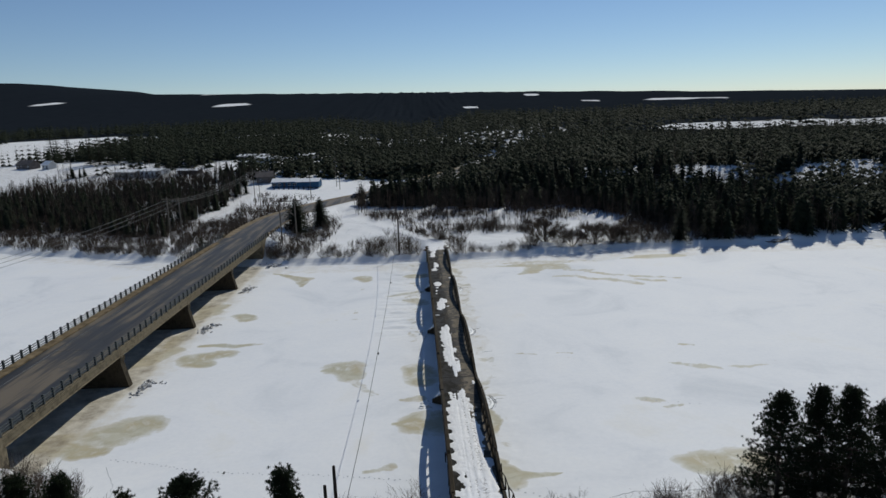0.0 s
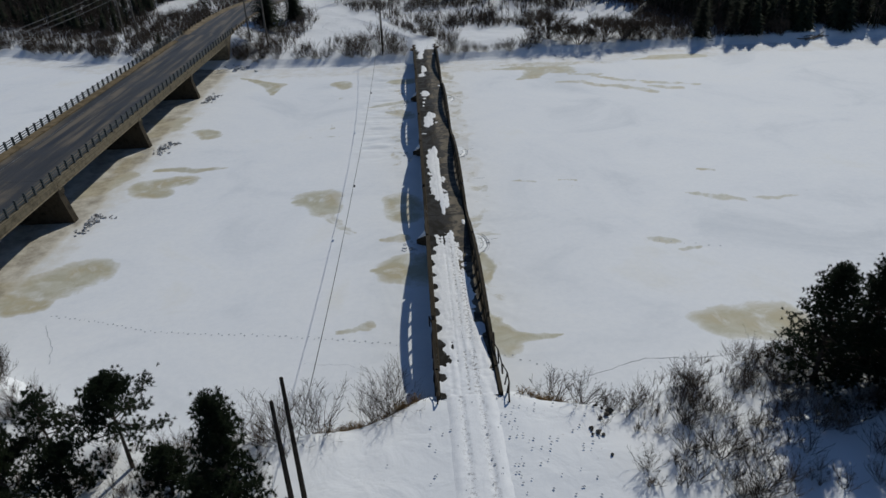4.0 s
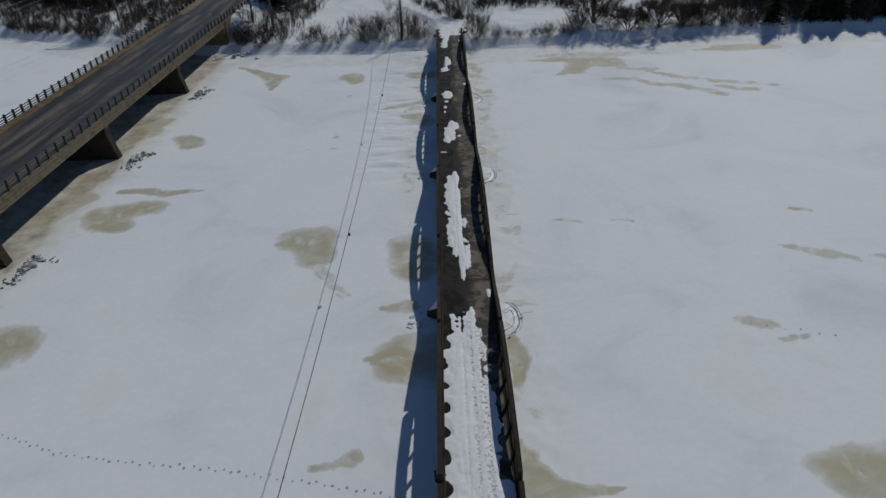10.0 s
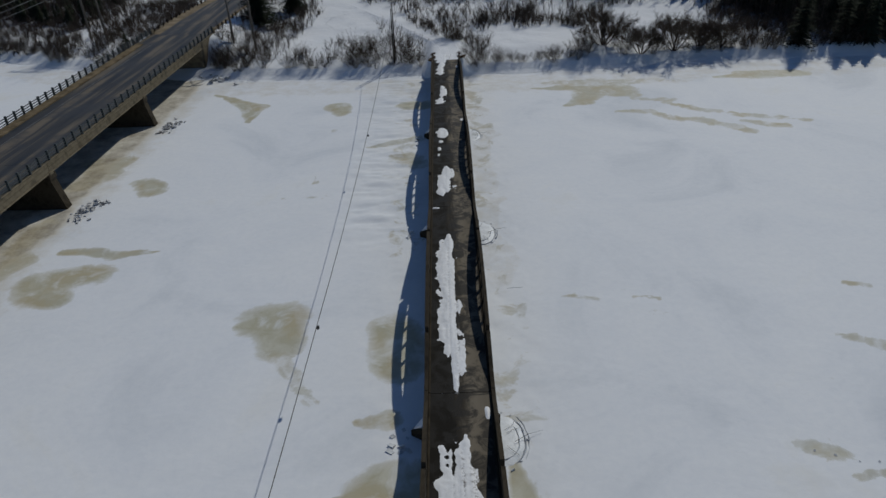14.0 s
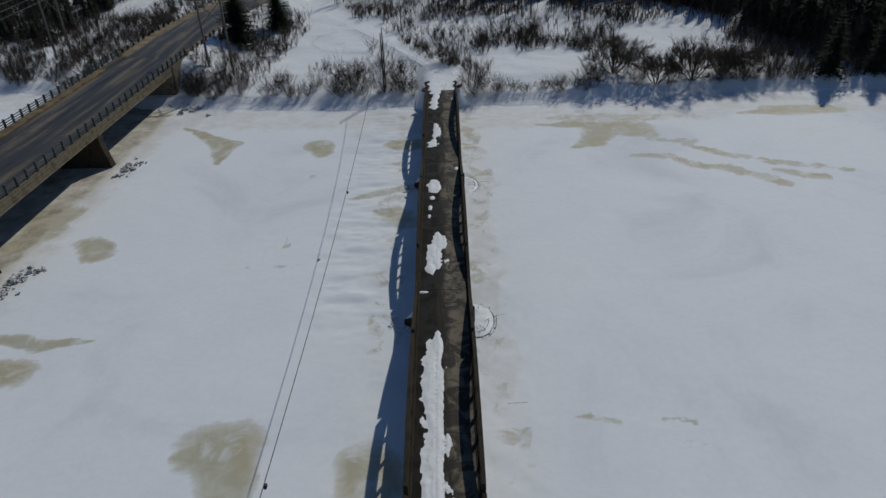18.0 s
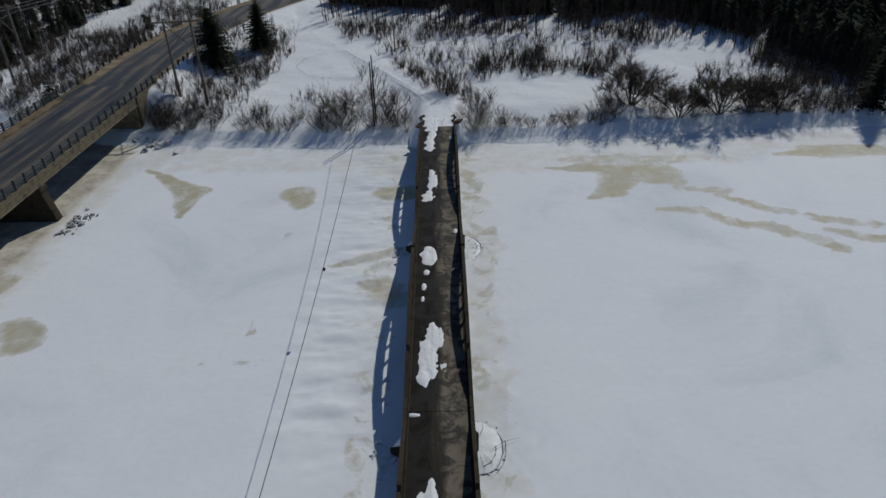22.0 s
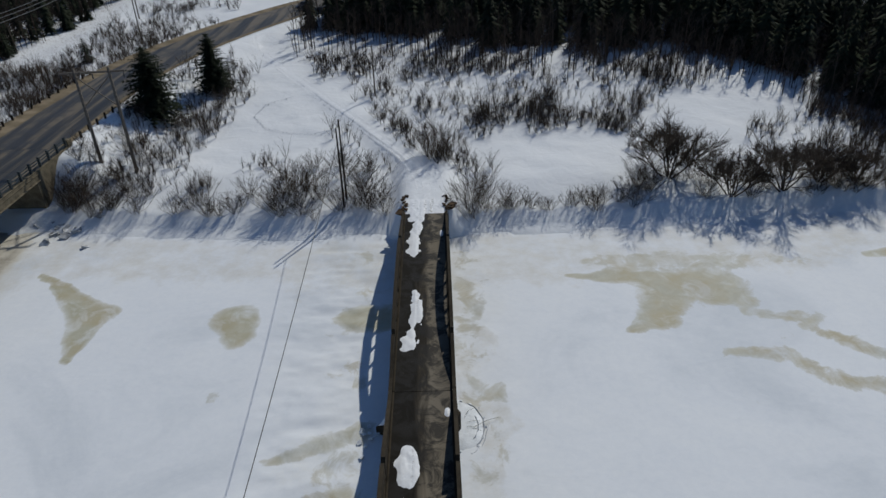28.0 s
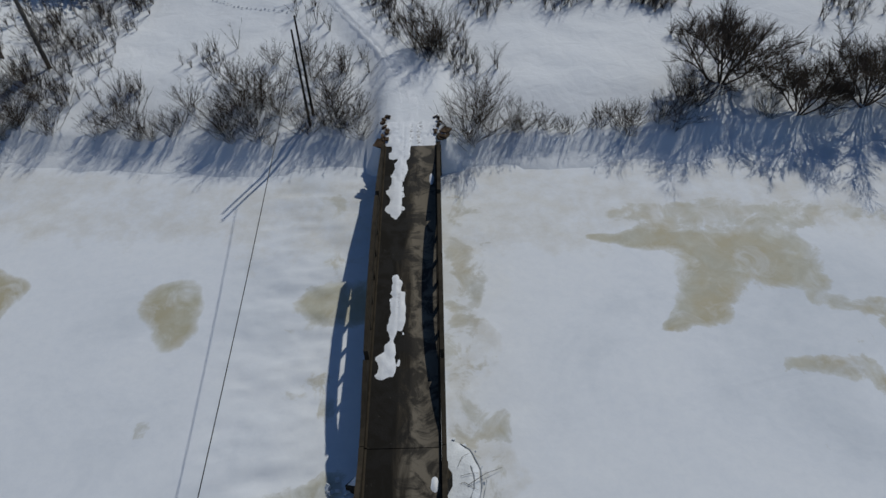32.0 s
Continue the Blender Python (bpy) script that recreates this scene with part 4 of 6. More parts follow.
def layered_spruce(layers, points, seed, droop=0.35, radius=0.21):
    """A light conifer of ragged skirts, one unit high."""
    r = random.Random(seed)
    V, F = [], []
    for k in range(layers):
        t = k / (layers - 1)
        z = 0.08 + 0.90 * t + r.gauss(0, 0.01)
        rad = (radius * (1 - t) ** 0.8 + 0.014) * r.uniform(0.8, 1.15)
        base = len(V)
        V.append((r.gauss(0, 0.012), r.gauss(0, 0.012), z + 0.05 + 0.06 * (1 - t)))
        off = r.uniform(0, 6.28)
        for i in range(points * 2):
            rr = rad * (r.uniform(0.65, 1.3) if i % 2 else r.uniform(0.25, 0.5))
            a = off + i * math.pi / points + r.gauss(0, 0.1)
            V.append((rr * math.cos(a), rr * math.sin(a), z - (droop * rr if i % 2 else 0) + r.gauss(0, 0.012)))
        for i in range(points * 2):
            F.append((base, base + 1 + i, base + 1 + (i + 1) % (points * 2)))
    n = len(V)
    V += [(0.012, 0, -0.03), (-0.006, 0.010, -0.03), (-0.006, -0.010, -0.03), (0, 0, 0.8)]
    F += [(n, n + 1, n + 3), (n + 1, n + 2, n + 3), (n + 2, n, n + 3)]
    return np.array(V), np.array(F)


def frond_conifer(height, radius, whorls, per, seed, bare=0.06, shape=0.75):
    """Crown of drooping fronds, each with side sprays, as vertices and triangles."""
    r = random.Random(seed)
    V, F = [], []
    for k in range(whorls):
        t = min(max((k + r.uniform(-0.4, 0.4)) / whorls, 0), 1)
        z = height * (bare + (0.98 - bare) * t)
        rad = radius * (1 - t) ** shape * r.uniform(0.75, 1.2) + 0.15
        for i in range(per):
            a = i * 6.283 / per + r.uniform(-0.4, 0.4) + k
            ln = rad * r.uniform(0.6, 1.12)
            ca, sa = math.cos(a), math.sin(a)
            drop = r.uniform(0.10, 0.38) - 0.40 * t
            segs = 5 if ln > 1.2 else 3
            for s in range(segs):
                u = (s + 0.6) / segs
                cx, cy, cz = ca * ln * u, sa * ln * u, z - drop * ln * u * u * 1.2
                w = (0.13 * ln + 0.16) * (1.15 - 0.6 * u)
                for side in (-1, 1, 0.0):
                    b = a + side * r.uniform(0.5, 1.1)
                    tip = (cx + math.cos(b) * w * r.uniform(0.9, 1.7), cy + math.sin(b) * w * r.uniform(0.9, 1.7), cz + r.uniform(-0.5, 0.12) * w)
                    px, py = -math.sin(b) * w * 0.30, math.cos(b) * w * 0.30
                    n = len(V)
                    V += [(cx - px, cy - py, cz + r.uniform(-0.15, 0.1) * w), (cx + px, cy + py, cz + r.uniform(-0.15, 0.1) * w), tip, (cx, cy, cz + 0.28 * w)]
                    F += [(n, n + 1, n + 2), (n, n + 3, n + 2), (n + 1, n + 2, n + 3)]
    return np.array(V), np.array(F)


def tuft_crown(limbs, seed, tufts, size):
    """Needle clumps along limb ends, as pines carry them."""
    r = random.Random(seed)
    V, F = [], []
    for pts in limbs:
        for _ in range(tufts):
            u = r.uniform(0.3, 1.05)
            k = min(len(pts) - 2, int(u * (len(pts) - 1)))
            f = u * (len(pts) - 1) - k
            c = [pts[k][d] + (pts[k + 1][d] - pts[k][d]) * f + r.gauss(0, size * 0.6) * (0.6 if d == 2 else 1) for d in range(3)]
            for _ in range(26):
                a, e = r.uniform(0, 6.283), r.uniform(-0.5, 1.4)
                ln = size * r.uniform(0.25, 0.55)
                dx, dy, dz = math.cos(a) * math.cos(e) * ln, math.sin(a) * math.cos(e) * ln, math.sin(e) * ln
                px, py = -math.sin(a) * 0.032, math.cos(a) * 0.032
                n = len(V)
                V += [(c[0] + px, c[1] + py, c[2]), (c[0] - px, c[1] - py, c[2]), (c[0] + dx, c[1] + dy, c[2] + dz)]
                F.append((n, n + 1, n + 2))
    return np.array(V), np.array(F)


def bare_tree_template(height, seed, branches=15):
    """A leafless hardwood: leaning trunk, limbs, and many fine twigs of one blade each."""
    r = random.Random(seed)
    lx, ly = r.gauss(0, 0.04) * height, r.gauss(0, 0.04) * height
    trunk = [(lx * t + r.gauss(0, 0.01) * height * t, ly * t, height * t) for t in (0, 0.35, 0.7, 1.0)]
    v, f = tubes([(trunk, [height * q for q in (0.011, 0.009, 0.005, 0.002)])])
    V, F = [tuple(p) for p in v], [t for a, b, c, d in f for t in ((a, b, c), (a, c, d))]

    def blade(p, q, w):
        a, n = r.uniform(0, 3.14), len(V)
        dx, dy = math.cos(a) * w, math.sin(a) * w
        V.extend(((p[0] - dx, p[1] - dy, p[2]), (p[0] + dx, p[1] + dy, p[2]), tuple(q)))
        F.append((n, n + 1, n + 2))
    for _ in range(branches):
        t = r.uniform(0.22, 0.98)
        k = min(2, int(t * 3))
        g = t * 3 - k
        p = [trunk[k][c] + (trunk[k + 1][c] - trunk[k][c]) * g for c in range(3)]
        a, ln = r.uniform(0, 6.28), height * r.uniform(0.16, 0.34) * (1.2 - 0.7 * t)
        q = (p[0] + math.cos(a) * ln * 0.6, p[1] + math.sin(a) * ln * 0.6, p[2] + ln * 0.85)
        blade(p, q, height * 0.0055)
        blade(p, q, height * 0.0055)
        for _ in range(5):
            u, b, tl = r.uniform(0.25, 1.0), a + r.uniform(-1.4, 1.4), ln * r.uniform(0.25, 0.5)
            m0 = [p[c] + (q[c] - p[c]) * u for c in range(3)]
            blade(m0, (m0[0] + math.cos(b) * tl * 0.6, m0[1] + math.sin(b) * tl * 0.6, m0[2] + tl * 0.8), 0.035)
    return np.array(V), np.array(F)


def height_at(x, y):
    return float(land(np.array([x]), np.array([y]))[0])


# ---- shrubs on both banks ----
shrub_me = []
for k, (stems, h, sp, tw) in enumerate(((40, 5.0, 3.2, 12), (30, 3.6, 2.4, 11), (54, 7.4, 4.2, 13), (16, 2.4, 1.6, 9))):
    v, f = shrub_template(stems, h, sp, tw, 100 + k, 0.027)
    shrub_me.append(mesh_from("shrub_stems", v, f, M_TWIG if k % 2 == 0 else M_TWIG_GREY))
alder_me = []
for k in range(2):
    limbs, twigs = alder_template(8.5, 7.5, 5 + k)
    alder_me.append((mesh_from("alder_limbs", *limbs, M_TWIG), mesh_from("alder_twigs", *twigs, M_TWIG)))


def shrub(x, y, kind=0, size=1.0, alder=False):
    ob = new("alder_tree") if alder else new("shrub", shrub_me[kind])
    if alder:
        for name, me in zip(("limbs", "crown"), alder_me[kind]):
            new(name, me).parent = ob
    z = height_at(x, y)
    ob.matrix_world = pose(x, y, z - 0.05, R.uniform(-6, 6), R.uniform(-6, 6), R.uniform(0, 360)) @ Matrix.Diagonal((size, size, size, 1))
    if alder:
        return tagged(ob, "spreading leafless alder tree on the snowy shore", "tree", "shore alders")
    return tagged(ob, ("tall " if kind == 2 else "low " if kind == 3 else "") + "leafless brown shrub standing in snow", "shrub", "bank shrubs")


for x, y, k, s in ((-7.6, 44.0, 2, 0.85), (-9.5, 43.2, 0, 0.9), (8.5, 45.5, 1, 1.2), (11.0, 43.0, 1, 1.0), (-15.0, 41.5, 0, 1.1), (-18, 40, 0, 1.0), (-22, 39.5, 0, 0.9)):
    shrub(x, y, k, s)
# far shore, beside the old bridge and to the east
for x, y, k, s in ((1.6, 212.4, 2, 1.15), (2.9, 213.6, 2, 0.95), (6.9, 196.2, 2, 0.95), (7.8, 199.4, 2, 1.0), (9.4, 197.6, 0, 0.8), (13.3, 197.4, 3, 1.1), (15.0, 198.6, 3, 1.2), (18.6, 197.0, 3, 1.1), (21.0, 197.8, 3, 0.9),
                   (25.4, 197.2, 0, 0.85), (26.4, 198.4, 1, 0.9), (32.0, 199.2, 0, 1.05), (34.4, 201.5, 2, 0.8), (42.4, 199.0, 1, 1.1), (49.5, 199.2, 1, 1.1), (51.4, 203.5, 0, 0.9), (60.4, 200.4, 2, 0.85), (64.2, 201.0, 0, 1.1), (68.4, 201.0, 2, 0.85), (72.5, 202, 2, 0.9)):
    shrub(x, y, k, s)
for x, y, k, s in ((38.7, 205.2, 0, 1.62), (46.5, 199.4, 1, 1.3), (54.9, 200.6, 0, 1.45), (61.5, 203.0, 1, 1.25), (67.0, 202.5, 0, 1.1)):
    shrub(x, y, k, s, True)
for x, y, k, s in ((41.6, 204.4, 0, 1.0), (44.4, 203.0, 2, 0.95), (56.4, 205.0, 2, 0.8), (33.4, 202.4, 2, 0.85), (30.2, 199.4, 1, 1.0), (52.6, 201.4, 1, 1.0)):
    shrub(x, y, k, s)
# clump beside the old poles and the slope west of it
for x, y, k, s in ((-16.3, 201.6, 2, 0.8), (-18.5, 203.5, 0, 1.1), (-19.8, 199.8, 2, 0.85), (-22.4, 198.8, 0, 1.0), (-8.5, 200.9, 0, 1.1), (-8.4, 199.0, 1, 1.0), (-6.5, 201.5, 1, 0.9), (-12.8, 198.6, 0, 0.9),
                   (-10.2, 204.0, 0, 1.2), (-13.0, 208.5, 0, 1.1), (-20.5, 205.0, 0, 1.1), (-9.0, 210.0, 1, 1.1), (-14.0, 212.5, 1, 1.0)):
    shrub(x, y, k, s)
for x, y, k, s in ((-18.5, 212.0, 1, 0.9), (-22.0, 203.0, 1, 1.1), (-23.0, 207.6, 1, 1.0), (-25.8, 210.2, 3, 1.3), (-27.5, 202.7, 1, 1.1), (-28.0, 199.9, 3, 1.2), (-32.8, 199.0, 1, 0.9),
                   (-28.9, 198.6, 1, 1.0), (-34.8, 201.5, 0, 0.95), (-36.4, 200.4, 1, 1.1), (-44.0, 199.6, 0, 0.85), (-43.8, 204.5, 1, 1.1), (-47.5, 206.2, 1, 1.2), (-50.1, 209.1, 0, 0.9), (-49.2, 216.4, 0, 1.0), (-52, 218, 1, 1.1)):
    shrub(x, y, k, s)
for i in range(30):                      # front row on the edge of the far bank
    x = R.choice((R.uniform(-56, -6), R.uniform(-26, -6), R.uniform(7, 34), R.uniform(60, 78)))
    shrub(x, float(far_bank(np.array([x]))[0]) + R.uniform(1.6, 4.2), R.choice((0, 1, 1, 3, 3)), R.uniform(0.55, 0.9))
for x, y in ((-57.5, 204), (-53.5, 203.5), (-56, 210), (-57, 214), (-51.5, 207), (-54.5, 213.5)):
    shrub(x, y, R.choice((0, 1, 1)), R.uniform(0.7, 1.0))
for x, y in ((-60.5, 56), (-59, 58), (-57.5, 55), (-56, 57), (-54.5, 54), (-61.5, 52), (-58, 51), (-55, 50.5), (-53, 52), (-51.5, 54), (-52, 50), (-49.5, 52)):
    shrub(x, y, R.choice((0, 1, 1)), R.uniform(0.75, 1.05))
for i in range(110):                     # belts along the far shore
    x = R.choice((R.uniform(-160, -82), R.uniform(-160, -82), R.uniform(60, 110), R.uniform(-62, -47)))
    y = float(far_bank(np.array([x]))[0]) + abs(R.gauss(2.0, 3.5)) + 0.8
    if -79 < x < -57:
        continue
    shrub(x, y, R.choice((0, 0, 1, 1, 3)) if x > -44 else R.choice((0, 1, 1, 3)), R.uniform(0.7, 1.15))
for i in range(120):                     # thicket on the near bank
    x = R.choice((R.uniform(12, 52), R.uniform(14, 46), R.uniform(-60, -14)))
    y = float(near_bank(np.array([x]))[0]) - abs(R.gauss(3, 8)) - 1.2
    shrub(x, y, R.choice((0, 1, 1, 3)), R.uniform(0.45, 0.7))

for i in range(42):                      # grey saplings behind the eastern pines
    shrub(R.uniform(17, 44), R.uniform(26, 39), R.choice((1, 3, 3, 1)), R.uniform(0.75, 1.1))

# brush that nobody could count
def brush_template(clumps, height, half, seed):
    """A few low clumps of stems that fan out from their roots, with fine side twigs."""
    r = random.Random(seed)
    paths, twigs = [], []
    for _ in range(clumps):
        x, y, top = r.gauss(0, half * 0.6), r.gauss(0, half * 0.6), height * r.uniform(0.5, 1.0)
        for _ in range(r.randint(6, 9)):
            h, a, lean = top * r.uniform(0.5, 1.0), r.uniform(0, 6.28), r.uniform(0.03, 0.5)
            lx, ly = math.cos(a) * lean * h, math.sin(a) * lean * h
            paths.append(([(x, y, -0.2), (x + lx * 0.45, y + ly * 0.45, h * 0.55), (x + lx, y + ly, h)], [0.024, 0.017, 0.007]))
            for _ in range(9):
                t, b, k = r.uniform(0.3, 0.95), a + r.uniform(-1.5, 1.5), r.uniform(0.12, 0.26)
                twigs.append(((x + lx * t, y + ly * t, h * t), (x + lx * t + k * h * math.cos(b), y + ly * t + k * h * math.sin(b), h * (t + k)), b))
    v, f = tubes(paths)
    V, F = [tuple(p) for p in v], [t for i, j, k, l in f for t in ((i, j, k), (i, k, l))]
    for p, q, a in twigs:
        n, dx, dy = len(V), -math.sin(a) * 0.016, math.cos(a) * 0.016
        V += [(p[0] - dx, p[1] - dy, p[2]), (p[0] + dx, p[1] + dy, p[2]), q]
        F.append((n, n + 1, n + 2))
    return np.array(V), np.array(F)


thin = [brush_template(4, h, sp, 300 + k) for k, (h, sp) in enumerate(((4.4, 2.0), (5.6, 2.4), (3.2, 1.7)))]
rows = [[], [], []]
CLEAR_Y = (196, 204, 213, 228, 234, 260, 272, 300)
CLEAR_W = (-43.2, -42.7, -40.5, -39.5, -36.8, -39.2, -44.6, -52)      # west edge of the open snow
CLEAR_E_Y = (196, 202, 207, 212, 218, 222, 225, 228, 244, 262, 285, 312)
CLEAR_E = (-41, -39.8, -36, -33, -31.3, -29, -24, -7.5, -15, -25, -33.5, -35)      # its east edge
TRACK_Y, TRACK_X = (192, 200, 207, 213, 227, 248, 278, 296), (0.1, 0.4, -1.0, -3.2, -11.0, -23.5, -41, -46.5)


def open_snow(x, y):
    if 8 < x < 37 and 200 < y < 226 + 2.5 * math.sin(x * 0.5):
        return True
    u, v = (x - 58) * 0.8 + (y - 235) * 0.6, (y - 235) * 0.8 - (x - 58) * 0.6
    if math.hypot(u / 23, v / (11 + 2 * math.sin(x * 0.7))) < 1:
        return True
    if np.interp(y, CLEAR_Y, CLEAR_W) < x < np.interp(y, CLEAR_E_Y, CLEAR_E) and y < 312:
        return True
    return abs(x - np.interp(y, TRACK_Y, TRACK_X)) < 3.4 and y < 300


def brush_rows(count, x0, x1, f0, f1, keep=0.3):
    for _ in range(count):
        x, f = R.uniform(x0, x1), R.uniform(f0, f1)
        y = float(far_bank(np.array([x]))[0]) + f
        d = float(road_near(np.array([x]), np.array([y]))[0][0])
        if d < 9.5 or open_snow(x, y):
            continue
        if -36 < x < -7 and y < 224 and R.random() < 0.55:
            continue
        if R.random() > keep + 0.9 * sstep(0.40, 0.60, fbm(np.array([x]), np.array([y]), 12, 62))[0] * (1.0 if f > 4 else 0.5):
            continue
        rows[R.randrange(3)].append((x, y, height_at(x, y) - 0.05, R.uniform(0, 6.28), R.uniform(0.7, 1.3), R.uniform(0.6, 1.1)))


brush_rows(1500, -36, 95, 14, 80, 0.12)
brush_rows(420, 74, 118, 3, 40, 0.6)
brush_rows(130, -6, 50, 30, 54, 0.5)
brush_rows(340, -62, -34, 8, 75, 0.5)
brush_rows(1300, -200, -70, 2, 60, 0.7)
brush_rows(330, -92, -60, 40, 140, 0.25)
near_rows = [[], []]
for i in range(230):                     # saplings on the near bank
    x = R.choice((R.uniform(14, 50), R.uniform(20, 50), R.uniform(-52, -17)))
    y = float(near_bank(np.array([x]))[0]) - abs(R.gauss(0, 8)) - 2.2
    near_rows[i % 2].append((x, y, height_at(x, y) - 0.05, R.uniform(0, 6.28), R.uniform(0.45, 0.75), R.uniform(0.32, 0.58)))
for k in range(2):
    tagged(new("sapling_thicket", mesh_from("sapling_thicket", *scatter(thin[k], near_rows[k]), (M_TWIG, M_TWIG_GREY)[k])), "thin leafless saplings crowding the near bank", "brush", kind="stuff")
for k in range(3):
    v, f = scatter(thin[k], rows[k])
    tagged(new("thicket", mesh_from("thicket", v, f, M_HARDWOOD if k else M_TWIG_GREY)), "dense leafless brush growing through snow", "brush", kind="stuff")

# ---- woods ----
near_spruce = [layered_spruce(12, 8, 20 + k) for k in range(4)]
far_spruce = [layered_spruce(5, 5, 30 + k, 0.35, 0.25) for k in range(4)]
bare_trees = [bare_tree_template(1.0 * h, 40 + k) for k, h in enumerate((11.0, 13.0, 9.0))]
nrow, frow, brow = [[] for _ in near_spruce], [[] for _ in far_spruce], [[] for _ in bare_trees]
HOUSE_CLEAR = ((-75, 376, 34, 24), (-112, 488, 52, 26), (-195, 452, 80, 20), (-310, 530, 80, 40), (-430, 740, 125, 210), (-262, 500, 60, 30))
EDGE_X = (-34, -23, -5, 12, 32, 56, 70, 78, 84, 92, 98, 400)
EDGE_F = (85, 92, 80, 70, 66, 60, 52, 40, 18, 0, -13, -13)


def tree_rows(count, x0, x1, f0, f1, far=False, bare=0.3, tall=(10, 16), ahead=0.0, size=1.0):
    X = np.array([R.uniform(x0, x1) for _ in range(count)])
    F = np.array([R.uniform(f0, f1) for _ in range(count)])
    Y = far_bank(X) + F
    Z = land(X, Y)
    D, _ = road_near(X, Y)
    C = fbm(X, Y, 30, 71)
    rx = np.interp(Y, ROAD_Y, ROAD_X)
    edge = np.where(X > rx, np.interp(X, EDGE_X, EDGE_F), 26)
    west = np.interp(Y, (210, 262, 300, 360, 400, 412, 440), (-107, -108, -104, -101, -108, -60, 400))
    ok = (D > 12.5) & (F > edge - ahead) & ((X > rx) | (X < west))
    slope = (F > 80) & (F < 128) & (X > 45) & (vnoise(X, Y, 16, 75) > 0.42)      # bare snowy bluff
    ok &= ~slope | (np.array([R.random() for _ in range(count)]) < 0.15)
    field = np.hypot((X - 345) / 150, (Y - 610 + 0.05 * (X - 345)) / 56) < 1
    ok &= ~field
    for a, b, c, e in HOUSE_CLEAR:
        ok &= ((X - a) / c) ** 2 + ((Y - b) / e) ** 2 > 1
    for x, y, z, c in zip(X[ok], Y[ok], Z[ok], C[ok]):
        h = R.uniform(*tall) * (0.7 + 0.6 * c) * (0.6 if x > 150 and 400 < y < 540 else 1.0) * (0.5 if -270 < x < -130 and 375 < y < 450 else 1.0)
        if R.random() < bare:
            brow[R.randrange(3)].append((x, y, z - 0.1, R.uniform(0, 6.28), size * R.uniform(0.8, 1.2), size * R.uniform(0.6, 1.05)))
        elif far:
            frow[R.randrange(4)].append((x, y, z - 0.2, R.uniform(0, 6.28), h * R.uniform(0.9, 1.4), h))
        else:
            nrow[R.randrange(4)].append((x, y, z - 0.2, R.uniform(0, 6.28), h * R.uniform(0.8, 1.7), h))


tree_rows(1700, -34, 150, 2, 118, False, 0.30, (8, 16), -15)
tree_rows(2700, -34, 150, 2, 118, False, 1.0, ahead=10, size=0.85)
tree_rows(900, 150, 260, 2, 112, True, 0.1)
tree_rows(1500, -260, -88, 22, 200, False, 0.25, (6, 11))
tree_rows(4600, -260, -88, 22, 190, False, 1.0, size=0.76)
tree_rows(7600, -34, 420, 110, 340, True, 0.08)
tree_rows(5600, -480, 30, 200, 420, True, 0.12)
tree_rows(7000, -620, 900, 340, 760, True, 0.0, (12, 18))
for k in range(4):
    v, f = scatter(near_spruce[k], nrow[k])
    tagged(new("spruce_woods", mesh_from("spruce_woods", v, f, M_SPRUCE)), "dark spruce and fir woods on the far bank", "forest", kind="stuff")
    v, f = scatter(far_spruce[k], frow[k])
    tagged(new("far_woods", mesh_from("far_woods", v, f, M_SPRUCE)), "distant dark conifer woods", "forest", kind="stuff")
for k in range(3):
    v, f = scatter(bare_trees[k], brow[k])
    tagged(new("bare_woods", mesh_from("bare_woods", v, f, M_HARDWOOD)), "leafless hardwoods among the spruces", "forest", kind="stuff")


# ---- single trees ----
def trunk_mesh(height, radius, seed, limbs=()):
    r = random.Random(seed)
    pts = [(r.gauss(0, 0.01) * height * t, r.gauss(0, 0.01) * height * t, height * t) for t in (0, 0.2, 0.4, 0.6, 0.8, 1.0)]
    pts[0] = (0, 0, -0.4)
    paths = [(pts, [radius * (1 - 0.9 * t) for t in (0, 0.2, 0.4, 0.6, 0.8, 1.0)])]
    for l in limbs:
        paths.append((l, np.linspace(radius * 0.35, 0.02, len(l))))
    return mesh_from("trunk", *tubes(paths, 6), M_BARK, True)


def conifer(x, y, height, radius, seed, label, whorls=26, shape=0.75):
    root = tagged(new("spruce_tree"), label, "tree")
    root.matrix_world = pose(x, y, height_at(x, y), 0, 0, seed * 40)
    part("trunk", trunk_mesh(height, 0.02 * height, seed), None, root)
    part("crown", mesh_from("crown", *frond_conifer(height, radius, whorls, 12, seed, 0.04, shape), M_SPRUCE), None, root)
    return root


def pine(x, y, height, radius, seed, label, bare=0.3, tufts=16, size=0.9, limbs=34, pointed=False):
    root = tagged(new("pine_tree"), label, "tree")
    root.matrix_world = pose(x, y, height_at(x, y), 0, 0, seed * 40)
    r = random.Random(seed)
    L = []
    for k in range(limbs):
        t = (k + r.random()) / limbs
        z = height * (bare + (0.97 - bare) * t)
        ln = radius * ((1.03 - t) ** 0.78 if pointed else 1.0 - 0.88 * t ** 1.3) * r.uniform(0.6, 1.1)
        a = k * 2.4 + r.uniform(-0.5, 0.5)
        up = r.uniform(-0.05, 0.35) + 0.35 * t
        L.append([(0, 0, z), (math.cos(a) * ln * 0.5, math.sin(a) * ln * 0.5, z + up * ln * 0.35), (math.cos(a) * ln, math.sin(a) * ln, z + up * ln)])
    part("trunk", trunk_mesh(height, 0.02 * height, seed, L), None, root)
    part("crown", mesh_from("crown", *tuft_crown(L, seed, tufts, size), M_PINE), None, root)
    return root


